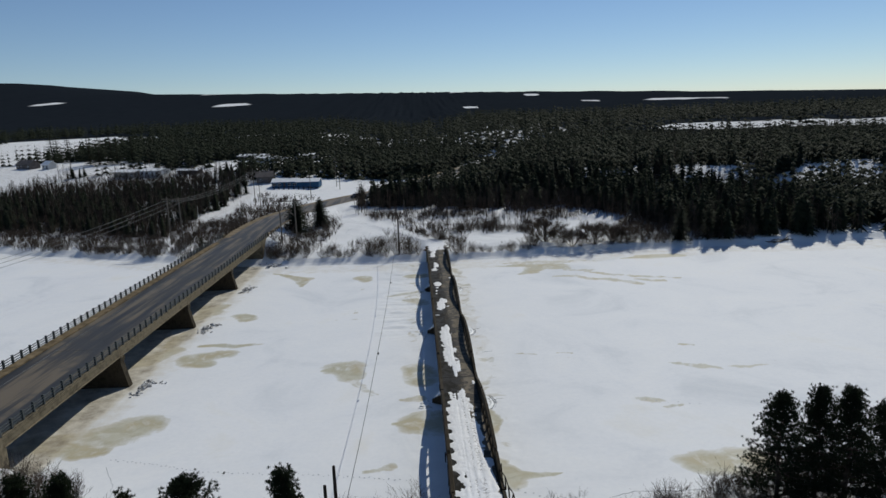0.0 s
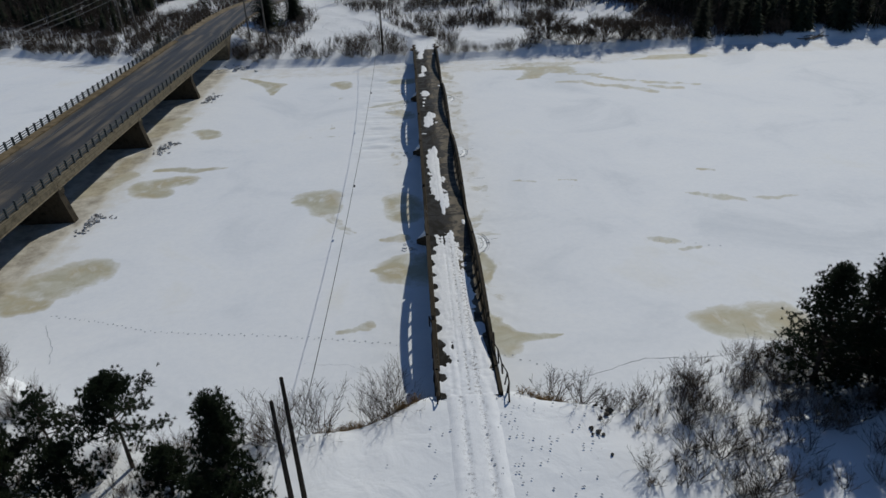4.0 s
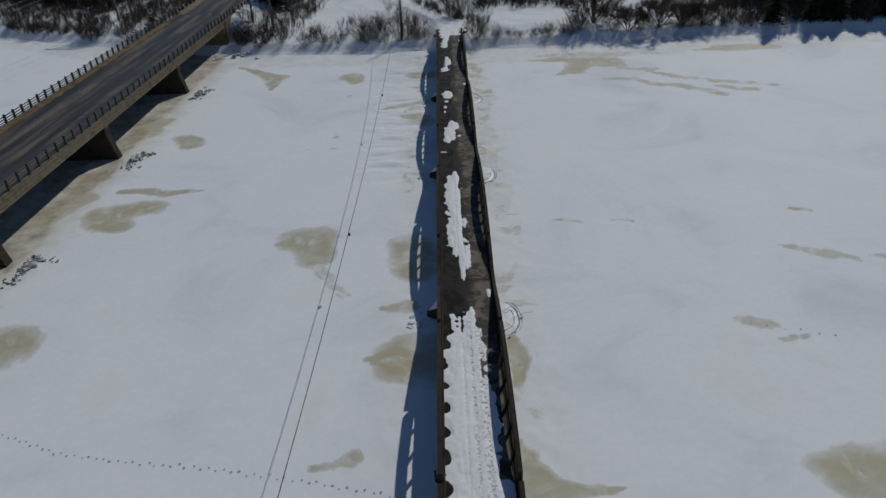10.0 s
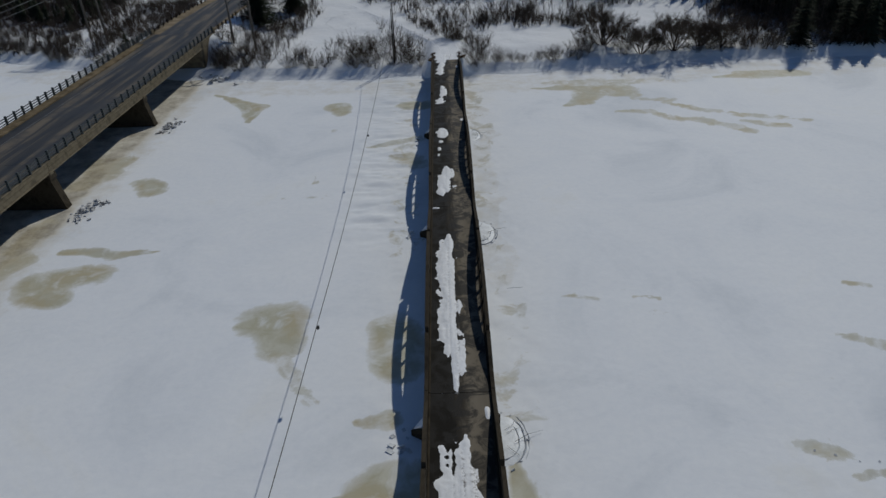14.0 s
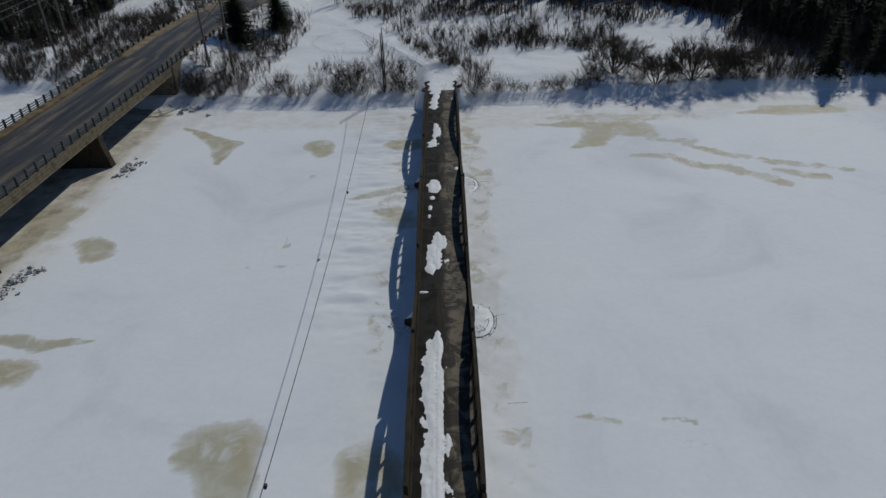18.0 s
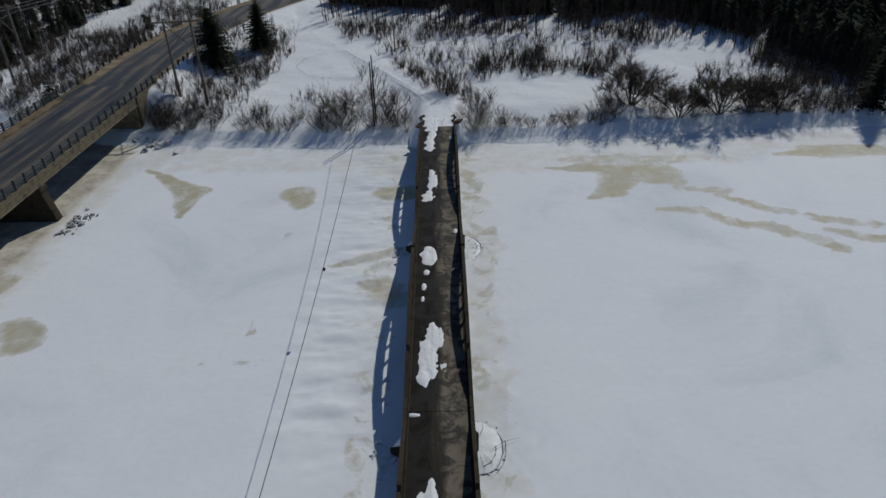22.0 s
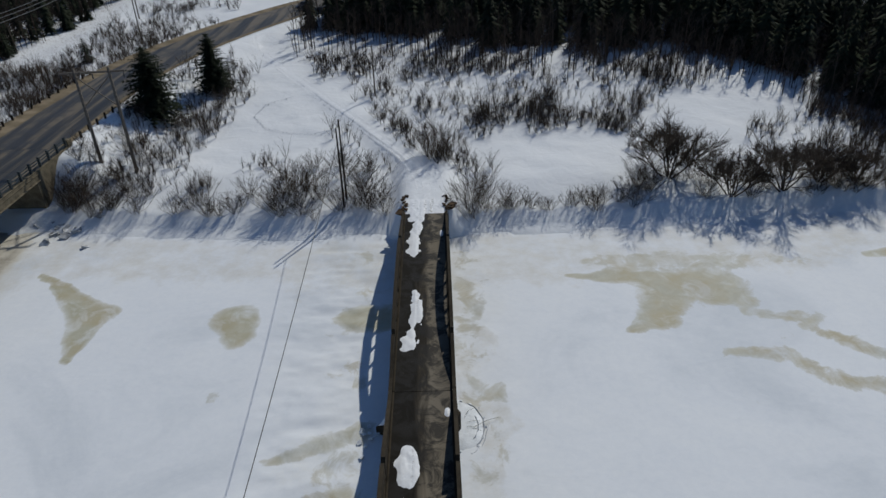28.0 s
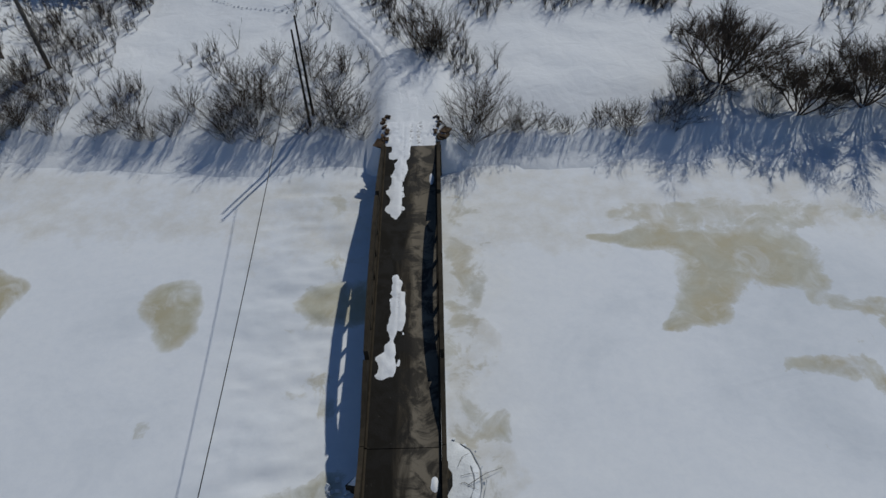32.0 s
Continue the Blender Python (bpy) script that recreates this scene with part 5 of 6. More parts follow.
conifer(-52.2, 234.5, 14.0, 6.3, 3, "broad dark spruce beside the highway", 44, 0.62)
conifer(-45.5, 251.5, 12.6, 5.2, 4, "slender dark spruce beside the highway", 42, 0.7)
conifer(-83.6, 217.4, 5.4, 2.2, 5, "small young spruce on the road bank", 12)
conifer(-83.7, 276.0, 6.0, 2.4, 6, "small young spruce on the road bank", 12)
conifer(-20.6, 297.0, 13.5, 3.8, 7, "dark spruce at the edge of the woods", 26)
conifer(-15.0, 303.0, 11, 3.2, 8, "dark spruce at the edge of the woods", 22)
conifer(85.0, 201.6, 14, 4.4, 9, "tall spruce on the shore", 26)
conifer(95.5, 202.6, 15, 4.2, 10, "tall spruce on the shore", 24)
for x, y, h, k in ((-331, 612, 20, 11), (-338, 616, 22, 12), (-322, 614, 18, 13), (-259, 534, 21, 14), (-268, 537, 19, 15), (-252, 540, 20, 16), (-244, 532, 17, 17), (-234, 538, 18, 18)):
    conifer(x, y, h * 1.35, 7.0, k, "tall dark spruce near the houses", 20, 0.7)
pine(33.2, 42.3, 13.4, 4.9, 21, "dense dark pine on the near bank", 0.03, 40, 0.62, 84, True)
pine(37.4, 42.0, 13.7, 4.9, 22, "dense dark pine on the near bank", 0.03, 40, 0.62, 84, True)
pine(40.2, 41.0, 14.0, 4.9, 23, "dense dark pine on the near bank", 0.03, 40, 0.62, 84, True)
pine(44.5, 41.5, 11.5, 5.0, 27, "dense dark pine on the near bank", 0.03, 40, 0.62, 64, True)
pine(-30.2, 37.2, 9.9, 5.0, 24, "flat-topped scraggy pine on the bank", 0.42, 52, 0.62, 34)
pine(-36.5, 37.5, 8.6, 3.6, 28, "scraggy pine leaning over the shore", 0.3, 30, 0.6, 20)
pine(-18.1, 27.3, 16.0, 3.3, 25, "dense bushy pine on the near bank", 0.10, 44, 0.6, 56)
pine(-41.8, 36.5, 11.2, 4.4, 26, "dark spreading pine on the bank", 0.08, 48, 0.62, 48)
pine(-47.0, 38.0, 10.2, 4.6, 29, "dark spreading pine on the bank", 0.08, 46, 0.62, 44)
pine(-38.6, 33.6, 8.8, 4.2, 31, "dark bushy pine on the near bank", 0.05, 40, 0.6, 40)
pine(-33.4, 33.0, 7.0, 4.0, 32, "low dark pine below taller ones", 0.05, 40, 0.6, 34)
pine(-44.5, 33.5, 9.0, 4.4, 33, "dark bushy pine on the near bank", 0.05, 40, 0.6, 40)
pine(-21.5, 30.0, 5.6, 3.0, 34, "low bushy pine on the bank", 0.05, 36, 0.6, 26)
pine(-25.5, 33.5, 5.2, 3.0, 30, "low bushy pine on the bank", 0.08, 40, 0.6, 24)

# ---- poles and wires ----
def pole_mesh(height, r0, r1, mat, lean=(0, 0)):
    pts = [(lean[0] * t, lean[1] * t, height * t) for t in (0, 0.5, 1)]
    pts[0] = (0, 0, -0.8)
    v, f = tubes([(pts, [r0, (r0 + r1) / 2, r1])], 8)
    bm = bmesh.new()
    me = mesh_from("pole", v, f, mat, True)
    bm.from_mesh(me)
    bmesh.ops.holes_fill(bm, edges=bm.edges[:])
    bm.to_mesh(me)
    bm.free()
    return me


def beam(a, b, w, mat, name="beam"):
    """A square timber from a to b."""
    a, b = Vector(a), Vector(b)
    bm = bmesh.new()
    add_box(bm, -w / 2, w / 2, -w / 2, w / 2, 0, (b - a).length, w * 0.12, Matrix.Translation(a) @ (b - a).to_track_quat("Z", "Y").to_matrix().to_4x4())
    return finish(bm, name, mat)


def utility_pole(x, y, height, label, mat=None, arm=True, r=0.2, z=None):
    root = tagged(new("utility_pole"), label, "utility pole")
    root.matrix_world = pose(x, y, height_at(x, y) if z is None else z, 0, 0, R.uniform(-20, 20))
    part("shaft", pole_mesh(height, r, r * 0.6, mat or M_WOOD), None, root)
    if arm:
        part("crossarm", beam((-1.4, 0, height - 0.8), (1.4, 0, height - 0.8), 0.16, M_WOOD), None, root)
        bm = bmesh.new()
        for k in (-1.2, 0.0, 1.2):
            bmesh.ops.create_cone(bm, cap_ends=True, segments=6, radius1=0.10, radius2=0.06, depth=0.3, matrix=pose(k, 0, height - 0.55 + (0.8 if k == 0 else 0)))
        part("insulators", bm, M_PAINT, root)
    return root


def h_frame(x, y, turn, height, gap, label, mat):
    root = tagged(new("h_frame_pole"), label, "power pylon")
    root.matrix_world = pose(x, y, height_at(x, y) - 0.1, 0, 0, turn)
    for s in (-1, 1):
        part("leg", pole_mesh(height, 0.32, 0.22, mat), None, root, "", pose(s * gap / 2, 0, 0))
        part("brace", beam((s * gap / 2, 0.15 * s, height - 1.2), (-s * gap / 2, 0.15 * s, height - 6.2), 0.16, mat), None, root)
    part("crossarm", beam((-gap * 0.95, 0, height - 0.7), (gap * 0.95, 0, height - 0.7), 0.3, mat), None, root)
    for k in (-0.9, 0, 0.9):
        bm = bmesh.new()
        for j in range(4):
            bmesh.ops.create_cone(bm, cap_ends=True, segments=8, radius1=0.14, radius2=0.10, depth=0.14, matrix=pose(k * gap, 0, height - 1.05 - j * 0.2))
        part("insulator_string", bm, M_STEEL, root)
    return root


def wire(a, b, sag, label, r=0.035, n=24):
    a, b = np.array(a, float), np.array(b, float)
    t = np.linspace(0, 1, n)[:, None]
    pts = a + (b - a) * t
    pts[:, 2] -= sag * 4 * (t * (1 - t))[:, 0]
    ob = new("power_line", mesh_from("power_line", *tubes([(pts, [r] * n)], 4), M_LINE, True))
    return tagged(ob, label, "cable")


h_frame(-96.8, 230.5, -8, 18.2, 4.6, "grey wooden two-legged power pole with cross brace", M_WOOD)
h_frame(-51.2, 212.5, 6, 17.5, 5.2, "grey wooden two-legged power pole beside the bridge", M_WOOD)
h_frame(-140, 22, -12, 18.0, 4.6, "grey wooden two-legged power pole on the near bank", M_WOOD)
for k in (-4.2, 0, 4.2):
    wire((-140 + k, 22, 21), (-96.8 + k, 230.5, 19.0), 6.0, "slack power line crossing the river", 0.05)
    wire((-96.8 + k, 230.5, 19.0), (-88 + k * 0.3, 322.4, 22.0), 2.5, "power line running inland", 0.05)
utility_pole(-88.0, 322.4, 18.5, "tall weathered utility pole by the highway")
utility_pole(-53.1, 381.8, 17.5, "tall weathered utility pole near the blue house")
utility_pole(-50.1, 371.9, 11.5, "short grey pole near the blue house", arm=False)
utility_pole(-62.7, 342.8, 11.5, "weathered utility pole beside the road")
utility_pole(-12.6, 331.4, 15.0, "weathered utility pole at the wood's edge")
utility_pole(2.1, 424.2, 20.0, "tall utility pole beside the climbing road")
utility_pole(5.6, 428.7, 13.0, "utility pole beside the climbing road", arm=False)
utility_pole(-10.7, 245.4, 10.5, "lone grey pole in the brush", arm=False, r=0.18)
utility_pole(-81.4, 304.8, 13.0, "weathered utility pole by the highway")
utility_pole(-12.4, 199.6, 12.6, "old tarred pole on the river bank", M_TARRED, False, 0.17)
utility_pole(-12.2, 201.4, 12.9, "old tarred pole on the river bank", M_TARRED, False, 0.17)
utility_pole(-14.3, 31.4, 13.3, "dark tarred pole on the near bank", M_TARRED, False, 0.24)
utility_pole(-15.1, 30.6, 11.9, "dark tarred pole on the near bank", M_TARRED, False, 0.24)
wy = np.linspace(31.4, 199.6, 60)
wz = 6.0 + 0.00072 * (wy - 108) ** 2
wx = np.interp(wy, (31.4, 90, 199.6), (-14.3, -13.95, -12.4))
cable = tagged(new("slack_cable", mesh_from("slack_cable", *tubes([(np.stack([wx, wy, wz], 1), [0.040] * 60)], 6), M_WIRE, True)), "slack dark cable crossing the frozen river", "cable")
for y0 in (90.8, 140.3):
    bm = bmesh.new()
    bmesh.ops.create_uvsphere(bm, u_segments=8, v_segments=6, radius=0.2, matrix=Matrix.Translation((float(np.interp(y0, wy, wx)) + 0.12, y0, float(np.interp(y0, wy, wz)) - 0.12)) @ Matrix.Diagonal((0.8, 1.5, 1, 1)))
    part("clamp", bm, M_WIRE, cable, "dark splice clamp")


# ---- houses ----
def house(x, y, length, width, wall_h, roof_h, turn, paint, label, windows=4, wing=None, roof=None):
    root = tagged(new("house"), label, "house")
    root.matrix_world = pose(x, y, height_at(x, y) - 0.25, 0, 0, turn)
    snowy = roof or M_ROOFSNOW

    def block(x0, x1, y0, y1, wh, rh):
        bm = bmesh.new()
        add_box(bm, x0, x1, y0, y1, 0, wh, 0.03)
        ym = (y0 + y1) / 2
        for xe in (x0, x1):
            a = [bm.verts.new(c) for c in ((xe, y0, wh), (xe, y1, wh), (xe, ym, wh + rh))]
            bm.faces.new(a)
        part("wall", bm, paint, root)
        for s, ye in ((-1, y0), (1, y1)):
            bm = bmesh.new()
            o = 0.5
            drop = o * rh / ((y1 - y0) / 2)
            prism(bm, ((ye + s * o, wh - drop), (ye + s * o, wh - drop + 0.16), (ym, wh + rh + 0.16), (ym, wh + rh)), x0 - o, x1 + o, "x")
            part("roof", bm, snowy, root, "roof slope under snow")
    block(-length / 2, length / 2, -width / 2, width / 2, wall_h, roof_h)
    if wing:
        block(length / 2 - 0.05, length / 2 + wing, -width / 2 - 1.2, width / 2 - 1.5, wall_h * 0.95, roof_h * 0.9)
    for i in range(windows):
        wx0 = -length / 2 + (i + 0.5) * length / windows
        if i == windows // 2:
            part("door", box_mesh("door", (1.2, 0.14, 2.7), M_DOOR, 0.02), None, root, "closed front door", pose(wx0, -width / 2 - 0.04, 0.3))
            continue
        w = part("window", box_mesh("window", (1.9, 0.14, 1.5), M_TRIM, 0.02), None, root, "", pose(wx0, -width / 2 - 0.03, 1.3))
        for k in (-0.45, 0.45):
            part("pane", box_mesh("pane", (0.78, 0.06, 1.25), M_GLASS, 0.0), None, w, "dark glass pane", pose(k, -0.07, 0.12))
    part("chimney", box_mesh("chimney", (0.8, 0.8, roof_h + 1.4), M_CONC, 0.03), None, root, "", pose(length * 0.2, 0.8, wall_h))
    return root


M_ROOFSNOW = plain_snow("roof_snow", 0.2)
M_BLUE = mottled("blue_siding", (0.025, 0.075, 0.15), (0.045, 0.12, 0.21), 0.6, 0.7, 10, 0.1)
M_WHITE = mottled("white_siding", (0.45, 0.46, 0.46), (0.62, 0.62, 0.61), 0.6, 0.7, 10, 0.1)
M_BEIGE = mottled("beige_siding", (0.28, 0.25, 0.21), (0.40, 0.36, 0.30), 0.6, 0.7, 10, 0.1)
M_GREYSIDE = mottled("grey_shingles", (0.08, 0.07, 0.065), (0.16, 0.14, 0.13), 0.8, 0.85, 12, 0.2)
M_DOOR = mottled("dark_door", (0.05, 0.04, 0.035), (0.09, 0.07, 0.06), 1.0, 0.6, 10, 0.1)
M_TRIM = mottled("white_trim", (0.5, 0.5, 0.5), (0.65, 0.65, 0.65), 1.0, 0.6, 10, 0.05)
M_GLASS, _n, _l, _b = material("window_glass", 0.08)
_b.inputs["Base Color"].default_value = (0.02, 0.025, 0.03, 1)
house(-82.5, 380.5, 15, 9.5, 3.6, 1.6, -4, M_BLUE, "long blue bungalow with snowy roof", 5, 13)
house(-129, 505, 23, 9, 3.6, 1.1, -20, M_GREYSIDE, "grey bungalow with snow on its roof", 5)
house(-114, 483, 17, 9, 3.4, 1.1, -16, M_WHITE, "white bungalow with snowy roof", 4)
house(-88, 506, 15, 9, 3.4, 1.1, 15, M_BEIGE, "beige bungalow with snowy roof", 4)
house(-205, 457, 19, 10, 3.8, 1.3, -24, M_BEIGE, "beige bungalow with broad snowy roof", 4)
house(-186, 453, 17, 10, 3.6, 1.3, -20, M_WHITE, "white bungalow with broad snowy roof", 4)
house(-160, 447, 16, 6, 2.6, 0.8, -18, M_GREYSIDE, "low grey shed with snowy roof", 3)
house(-320, 542, 18, 9, 4.0, 3.0, -30, M_GREYSIDE, "dark weathered house with little snow", 4, roof=M_GREYSIDE)
house(-297, 530, 8, 7, 4.0, 2.6, -30, M_WHITE, "small white outbuilding with snowy roof", 2)
house(-98, 395, 10, 9, 4.0, 2.8, 10, M_GREYSIDE, "brown shed beside the trees", 2, roof=M_GREYSIDE)
garden_post = box_mesh("garden_post", (0.5, 0.5, 2.2), M_TARRED, 0.06)
for i in range(8):
    x = -88 + i * 2.9
    p = tagged(new("garden_post", garden_post), "dark post standing in the snowy yard", "post", "posts before the blue house")
    p.matrix_world = pose(x, 370.5 - i * 0.3, height_at(x, 370.5) - 0.2)

# ---- sign board, car, roadside posts ----
sign = tagged(new("sign_board"), "plain roadside sign board on two posts", "sign")
sign.matrix_world = pose(-31.3, 309.0, height_at(-31.3, 309) - 0.1, 0, 0, 28)
for s in (-1, 1):
    part("post", box_mesh("post", (0.22, 0.22, 3.9), M_WOOD, 0.02), None, sign, "", pose(s * 1.2, 0, 0))
part("panel", box_mesh("panel", (3.6, 0.16, 2.1), mottled("grey_blue_sign", (0.16, 0.20, 0.24), (0.24, 0.29, 0.33), 1, 0.5, 12, 0.05), 0.03), None, sign, "grey-blue panel seen from behind", pose(0, 0.2, 1.7))

car = tagged(new("car"), "dark sedan driving on the highway", "car")
car.matrix_world = pose(-36.8, 320.5, float(np.interp(320.5, ROAD_Y, ROAD_Z)) + 0.1, 0, 0, -29)
M_CARPAINT = mottled("dark_car_paint", (0.010, 0.010, 0.012), (0.025, 0.024, 0.026), 1, 0.35, 20, 0.02, metal=0.3)
bm = bmesh.new()
prism(bm, ((-3.0, 0.5), (-2.95, 1.15), (-1.7, 1.3), (1.9, 1.35), (2.9, 1.2), (3.0, 0.55), (2.6, 0.35), (-2.7, 0.35)), -1.15, 1.15, "x")
part("body", bm, M_CARPAINT, car)
bm = bmesh.new()
prism(bm, ((-1.6, 1.3), (-0.7, 1.95), (1.2, 1.98), (2.1, 1.35)), -1.0, 1.0, "x")
part("cabin", bm, M_GLASS, car, "dark glass cabin")
part("roof_panel", box_mesh("roof_panel", (1.9, 1.8, 0.06), M_CARPAINT, 0.02), None, car, "", pose(0, 0.25, 1.97))
bm = bmesh.new()
bmesh.ops.create_cone(bm, cap_ends=True, segments=16, radius1=0.44, radius2=0.44, depth=0.3, matrix=pose(0, 0, 0, 0, 90, 0))
tyre = finish(bm, "tyre", M_TARRED)
bm = bmesh.new()
bmesh.ops.create_cone(bm, cap_ends=True, segments=12, radius1=0.26, radius2=0.26, depth=0.34, matrix=pose(0, 0, 0, 0, 90, 0))
rim = finish(bm, "rim", M_STEEL)
for sx in (-1, 1):
    for sy in (-1.9, 1.9):
        w = part("wheel", tyre, None, car, "", pose(sx * 1.05, sy, 0.44))
        part("rim", rim, None, w)
    part("headlight", box_mesh("headlight", (0.4, 0.08, 0.22), M_TRIM, 0.02), None, car, "pale headlight", pose(sx * 0.8, -3.0, 0.85))
guide = box_mesh("guide_post", (0.34, 0.34, 1.25), M_TARRED, 0.04)
for i in range(13):
    y = 217 + i * 3.1
    for off in ((-8.6, 8.1) if i < 6 else (-8.6,)):
        x = float(np.interp(y, ROAD_Y, ROAD_X)) + off
        g = tagged(new("guide_post", guide), "short dark wooden guard post at the road edge", "post", "roadside guard posts")
        g.matrix_world = pose(x, y, height_at(x, y) - 0.15, R.uniform(-8, 8), R.uniform(-8, 8), R.uniform(0, 90))

# ---- approach of the old bridge: broken rails and parapet stumps ----
for side in (-1, 1):
    bm = bmesh.new()
    add_box(bm, side * HALF - 0.2, side * HALF + 0.2, 43.2, 47.15, 1.5, DECK_Z + 0.30, 0.05)
    part("approach_wall", bm, M_OLDCONC, old_bridge, "low end wall")
part("approach_slab", box_mesh("approach_slab", (5.6, 4.0, 0.5), M_DECK, 0.0), None, old_bridge, "", pose(0, 45.15, DECK_Z - 0.52))
broken = tagged(new("broken_railing"), "bent dark railing at the old bridge's end", "railing")
pr = []
for x0, ya, yb, n in ((3.25, 42.0, 52.0, 7), (-3.2, 42.5, 56.0, 8)):
    pts = []
    for i in range(n):
        y = ya + (yb - ya) * i / (n - 1)
        x = x0 + R.gauss(0.1, 0.15) * (1 if x0 > 0 else -0.6) + (0.55 if x0 > 0 else -0.1) * (1 - i / (n - 1))
        top = (x + R.gauss(0, 0.12), y + R.gauss(0, 0.2), DECK_Z + R.uniform(0.8, 1.15))
        part("rail_post", beam((x, y, DECK_Z - 0.6), top, 0.15, M_TARRED), None, broken)
        pts.append(top)
    part("rail", mesh_from("rail", *tubes([(pts, [0.07] * n)], 6), M_TARRED, True), None, broken, "sagging top rail")


def rubble(name, label, category, places, mat, seed, spread_by=1.0, lumps=False):
    """A heap of broken slabs, as one object."""
    r = random.Random(seed)
    bm = bmesh.new()
    for x, y, z, s in places:
        m = Matrix.Translation((x, y, z)) @ Euler((r.uniform(-0.6, 0.6), r.uniform(-0.6, 0.6), r.uniform(0, 6))).to_matrix().to_4x4()
        vs = bmesh.ops.create_icosphere(bm, subdivisions=1, radius=s * r.uniform(0.5, 0.9), matrix=m)["verts"] if lumps else add_box(bm, -s * r.uniform(0.5, 1), s * r.uniform(0.5, 1), -s * r.uniform(0.4, 0.8), s * r.uniform(0.4, 0.8), -s * 0.25, s * r.uniform(0.15, 0.4), 0.0, m)
        for v in vs:
            v.co += Vector((r.gauss(0, 0.14), r.gauss(0, 0.14), r.gauss(0, 0.10))) * s * spread_by
    return tagged(new(name, finish(bm, name, mat)), label, category, kind="stuff")


stump = []
for side in (-1, 1):
    for i in range(9):
        y = 192.4 + i * 0.62
        stump.append((side * 3.0 + 0.3 * side * math.sin(i * 1.3), y, 3.95 + 0.2 * math.sin(i * 0.7) ** 2, 0.36))
stump += [(-2.7, 193.2, 4.1, 0.5), (-3.4, 192.4, 3.9, 0.6), (3.6, 193.6, 4.0, 0.7), (3.9, 194.6, 4.0, 0.6)]
rubble("parapet_rubble", "broken brown concrete stumps at the bridge end", "rubble", stump, M_RUIN, 5)

# ---- ice heaved up round the piers ----
M_PRINT = mottled("grey_print", (0.22, 0.24, 0.27), (0.36, 0.38, 0.41), 2, 0.6, 10, 0.1)
M_HEAVED = mottled("heaved_ice", (0.55, 0.57, 0.58), (0.74, 0.75, 0.76), 1.2, 0.55, 9, 0.5)
M_DIRTY = mottled("dirty_ice_and_driftwood", (0.14, 0.13, 0.12), (0.70, 0.70, 0.69), 1.6, 0.8, 9, 0.5)
for jy in JOINTS[1:-1]:
    r = random.Random(int(jy))
    bm = bmesh.new()
    cx, cy, rx, ry = 3.6, jy - (2.2 if jy < 90 else 0.8), 2.3, 3.3
    ringv = []
    for q, zz in ((0.0, 0.24), (0.55, 0.20), (0.88, 0.12), (1.06, -0.1)):
        ringv.append([bm.verts.new((cx + rx * q * math.cos(i * 0.3927) * r.uniform(0.93, 1.07), cy + ry * q * math.sin(i * 0.3927) * r.uniform(0.93, 1.07), zz * r.uniform(0.75, 1.2))) for i in range(16)] if q else [bm.verts.new((cx, cy, zz))])
    for i in range(16):
        bm.faces.new((ringv[0][0], ringv[1][i], ringv[1][(i + 1) % 16]))
        for k in (1, 2):
            bm.faces.new((ringv[k][i], ringv[k + 1][i], ringv[k + 1][(i + 1) % 16], ringv[k][(i + 1) % 16]))
    tagged(new("ice_collar", finish(bm, "ice_collar", M_HEAVED, True)), "cracked ice heaved up against the pier", "ice", "ice round the piers")
    places = [(cx + 2.4 * math.cos(a) + r.gauss(0, 0.12), cy + 3.4 * math.sin(a) + r.gauss(0, 0.12), 0.03, r.uniform(0.10, 0.2)) for a in np.linspace(-1.6, 1.5, 9)]
    places += [(-5.6 + r.gauss(0, 0.5), jy - 2.2 + r.gauss(0, 1.0), 0.05, r.uniform(0.2, 0.4)) for _ in range(9)]
    rubble("ice_rubble", "broken grey ice blocks around a bridge pier", "ice", places, M_HEAVED, int(jy))
    arcs = []
    cracks = []
    for k in range(3):
        a = r.uniform(-1.4, 1.4)
        p0, p1 = (cx + 0.6 * math.cos(a), cy + 1.3 * math.sin(a), 0.31), (cx + rx * 0.9 * math.cos(a), cy + ry * 0.9 * math.sin(a), 0.22)
        mid = [(p0[c] + p1[c]) / 2 + r.gauss(0, 0.25) * (c < 2) + 0.03 * (c == 2) for c in range(3)]
        cracks.append(([p0, mid, p1], [0.012, 0.018, 0.01]))
    for q in (0.72, 0.98, 1.12):
        a0 = r.uniform(-1.7, -0.6)
        arc = [(cx + rx * q * math.cos(a) * r.uniform(0.97, 1.03), cy + ry * q * math.sin(a) * r.uniform(0.97, 1.03), 0.23 - 0.22 * max(0, q - 0.5) / 0.6) for a in np.linspace(a0, a0 + r.uniform(1.2, 2.4), 12)]
        arcs.append((arc, [0.01] + [r.uniform(0.03, 0.09) for _ in range(10)] + [0.01]))
    cracks.append(([(cx + 1.2, cy - 0.5, 0.34), (cx + 2.6, cy + 0.4, 0.34), (cx + 3.9, cy + 0.9, 0.2)], [0.025, 0.02, 0.012]))
    tagged(new("collar_cracks", mesh_from("collar_cracks", *tubes(arcs, 4), M_PRINT)), "grey ring cracks in the ice collar", "crack", kind="stuff")
    tagged(new("driftwood", mesh_from("driftwood", *tubes(cracks, 4), M_BARK)), "thin dark sticks frozen into the ice collar", "driftwood", kind="stuff")
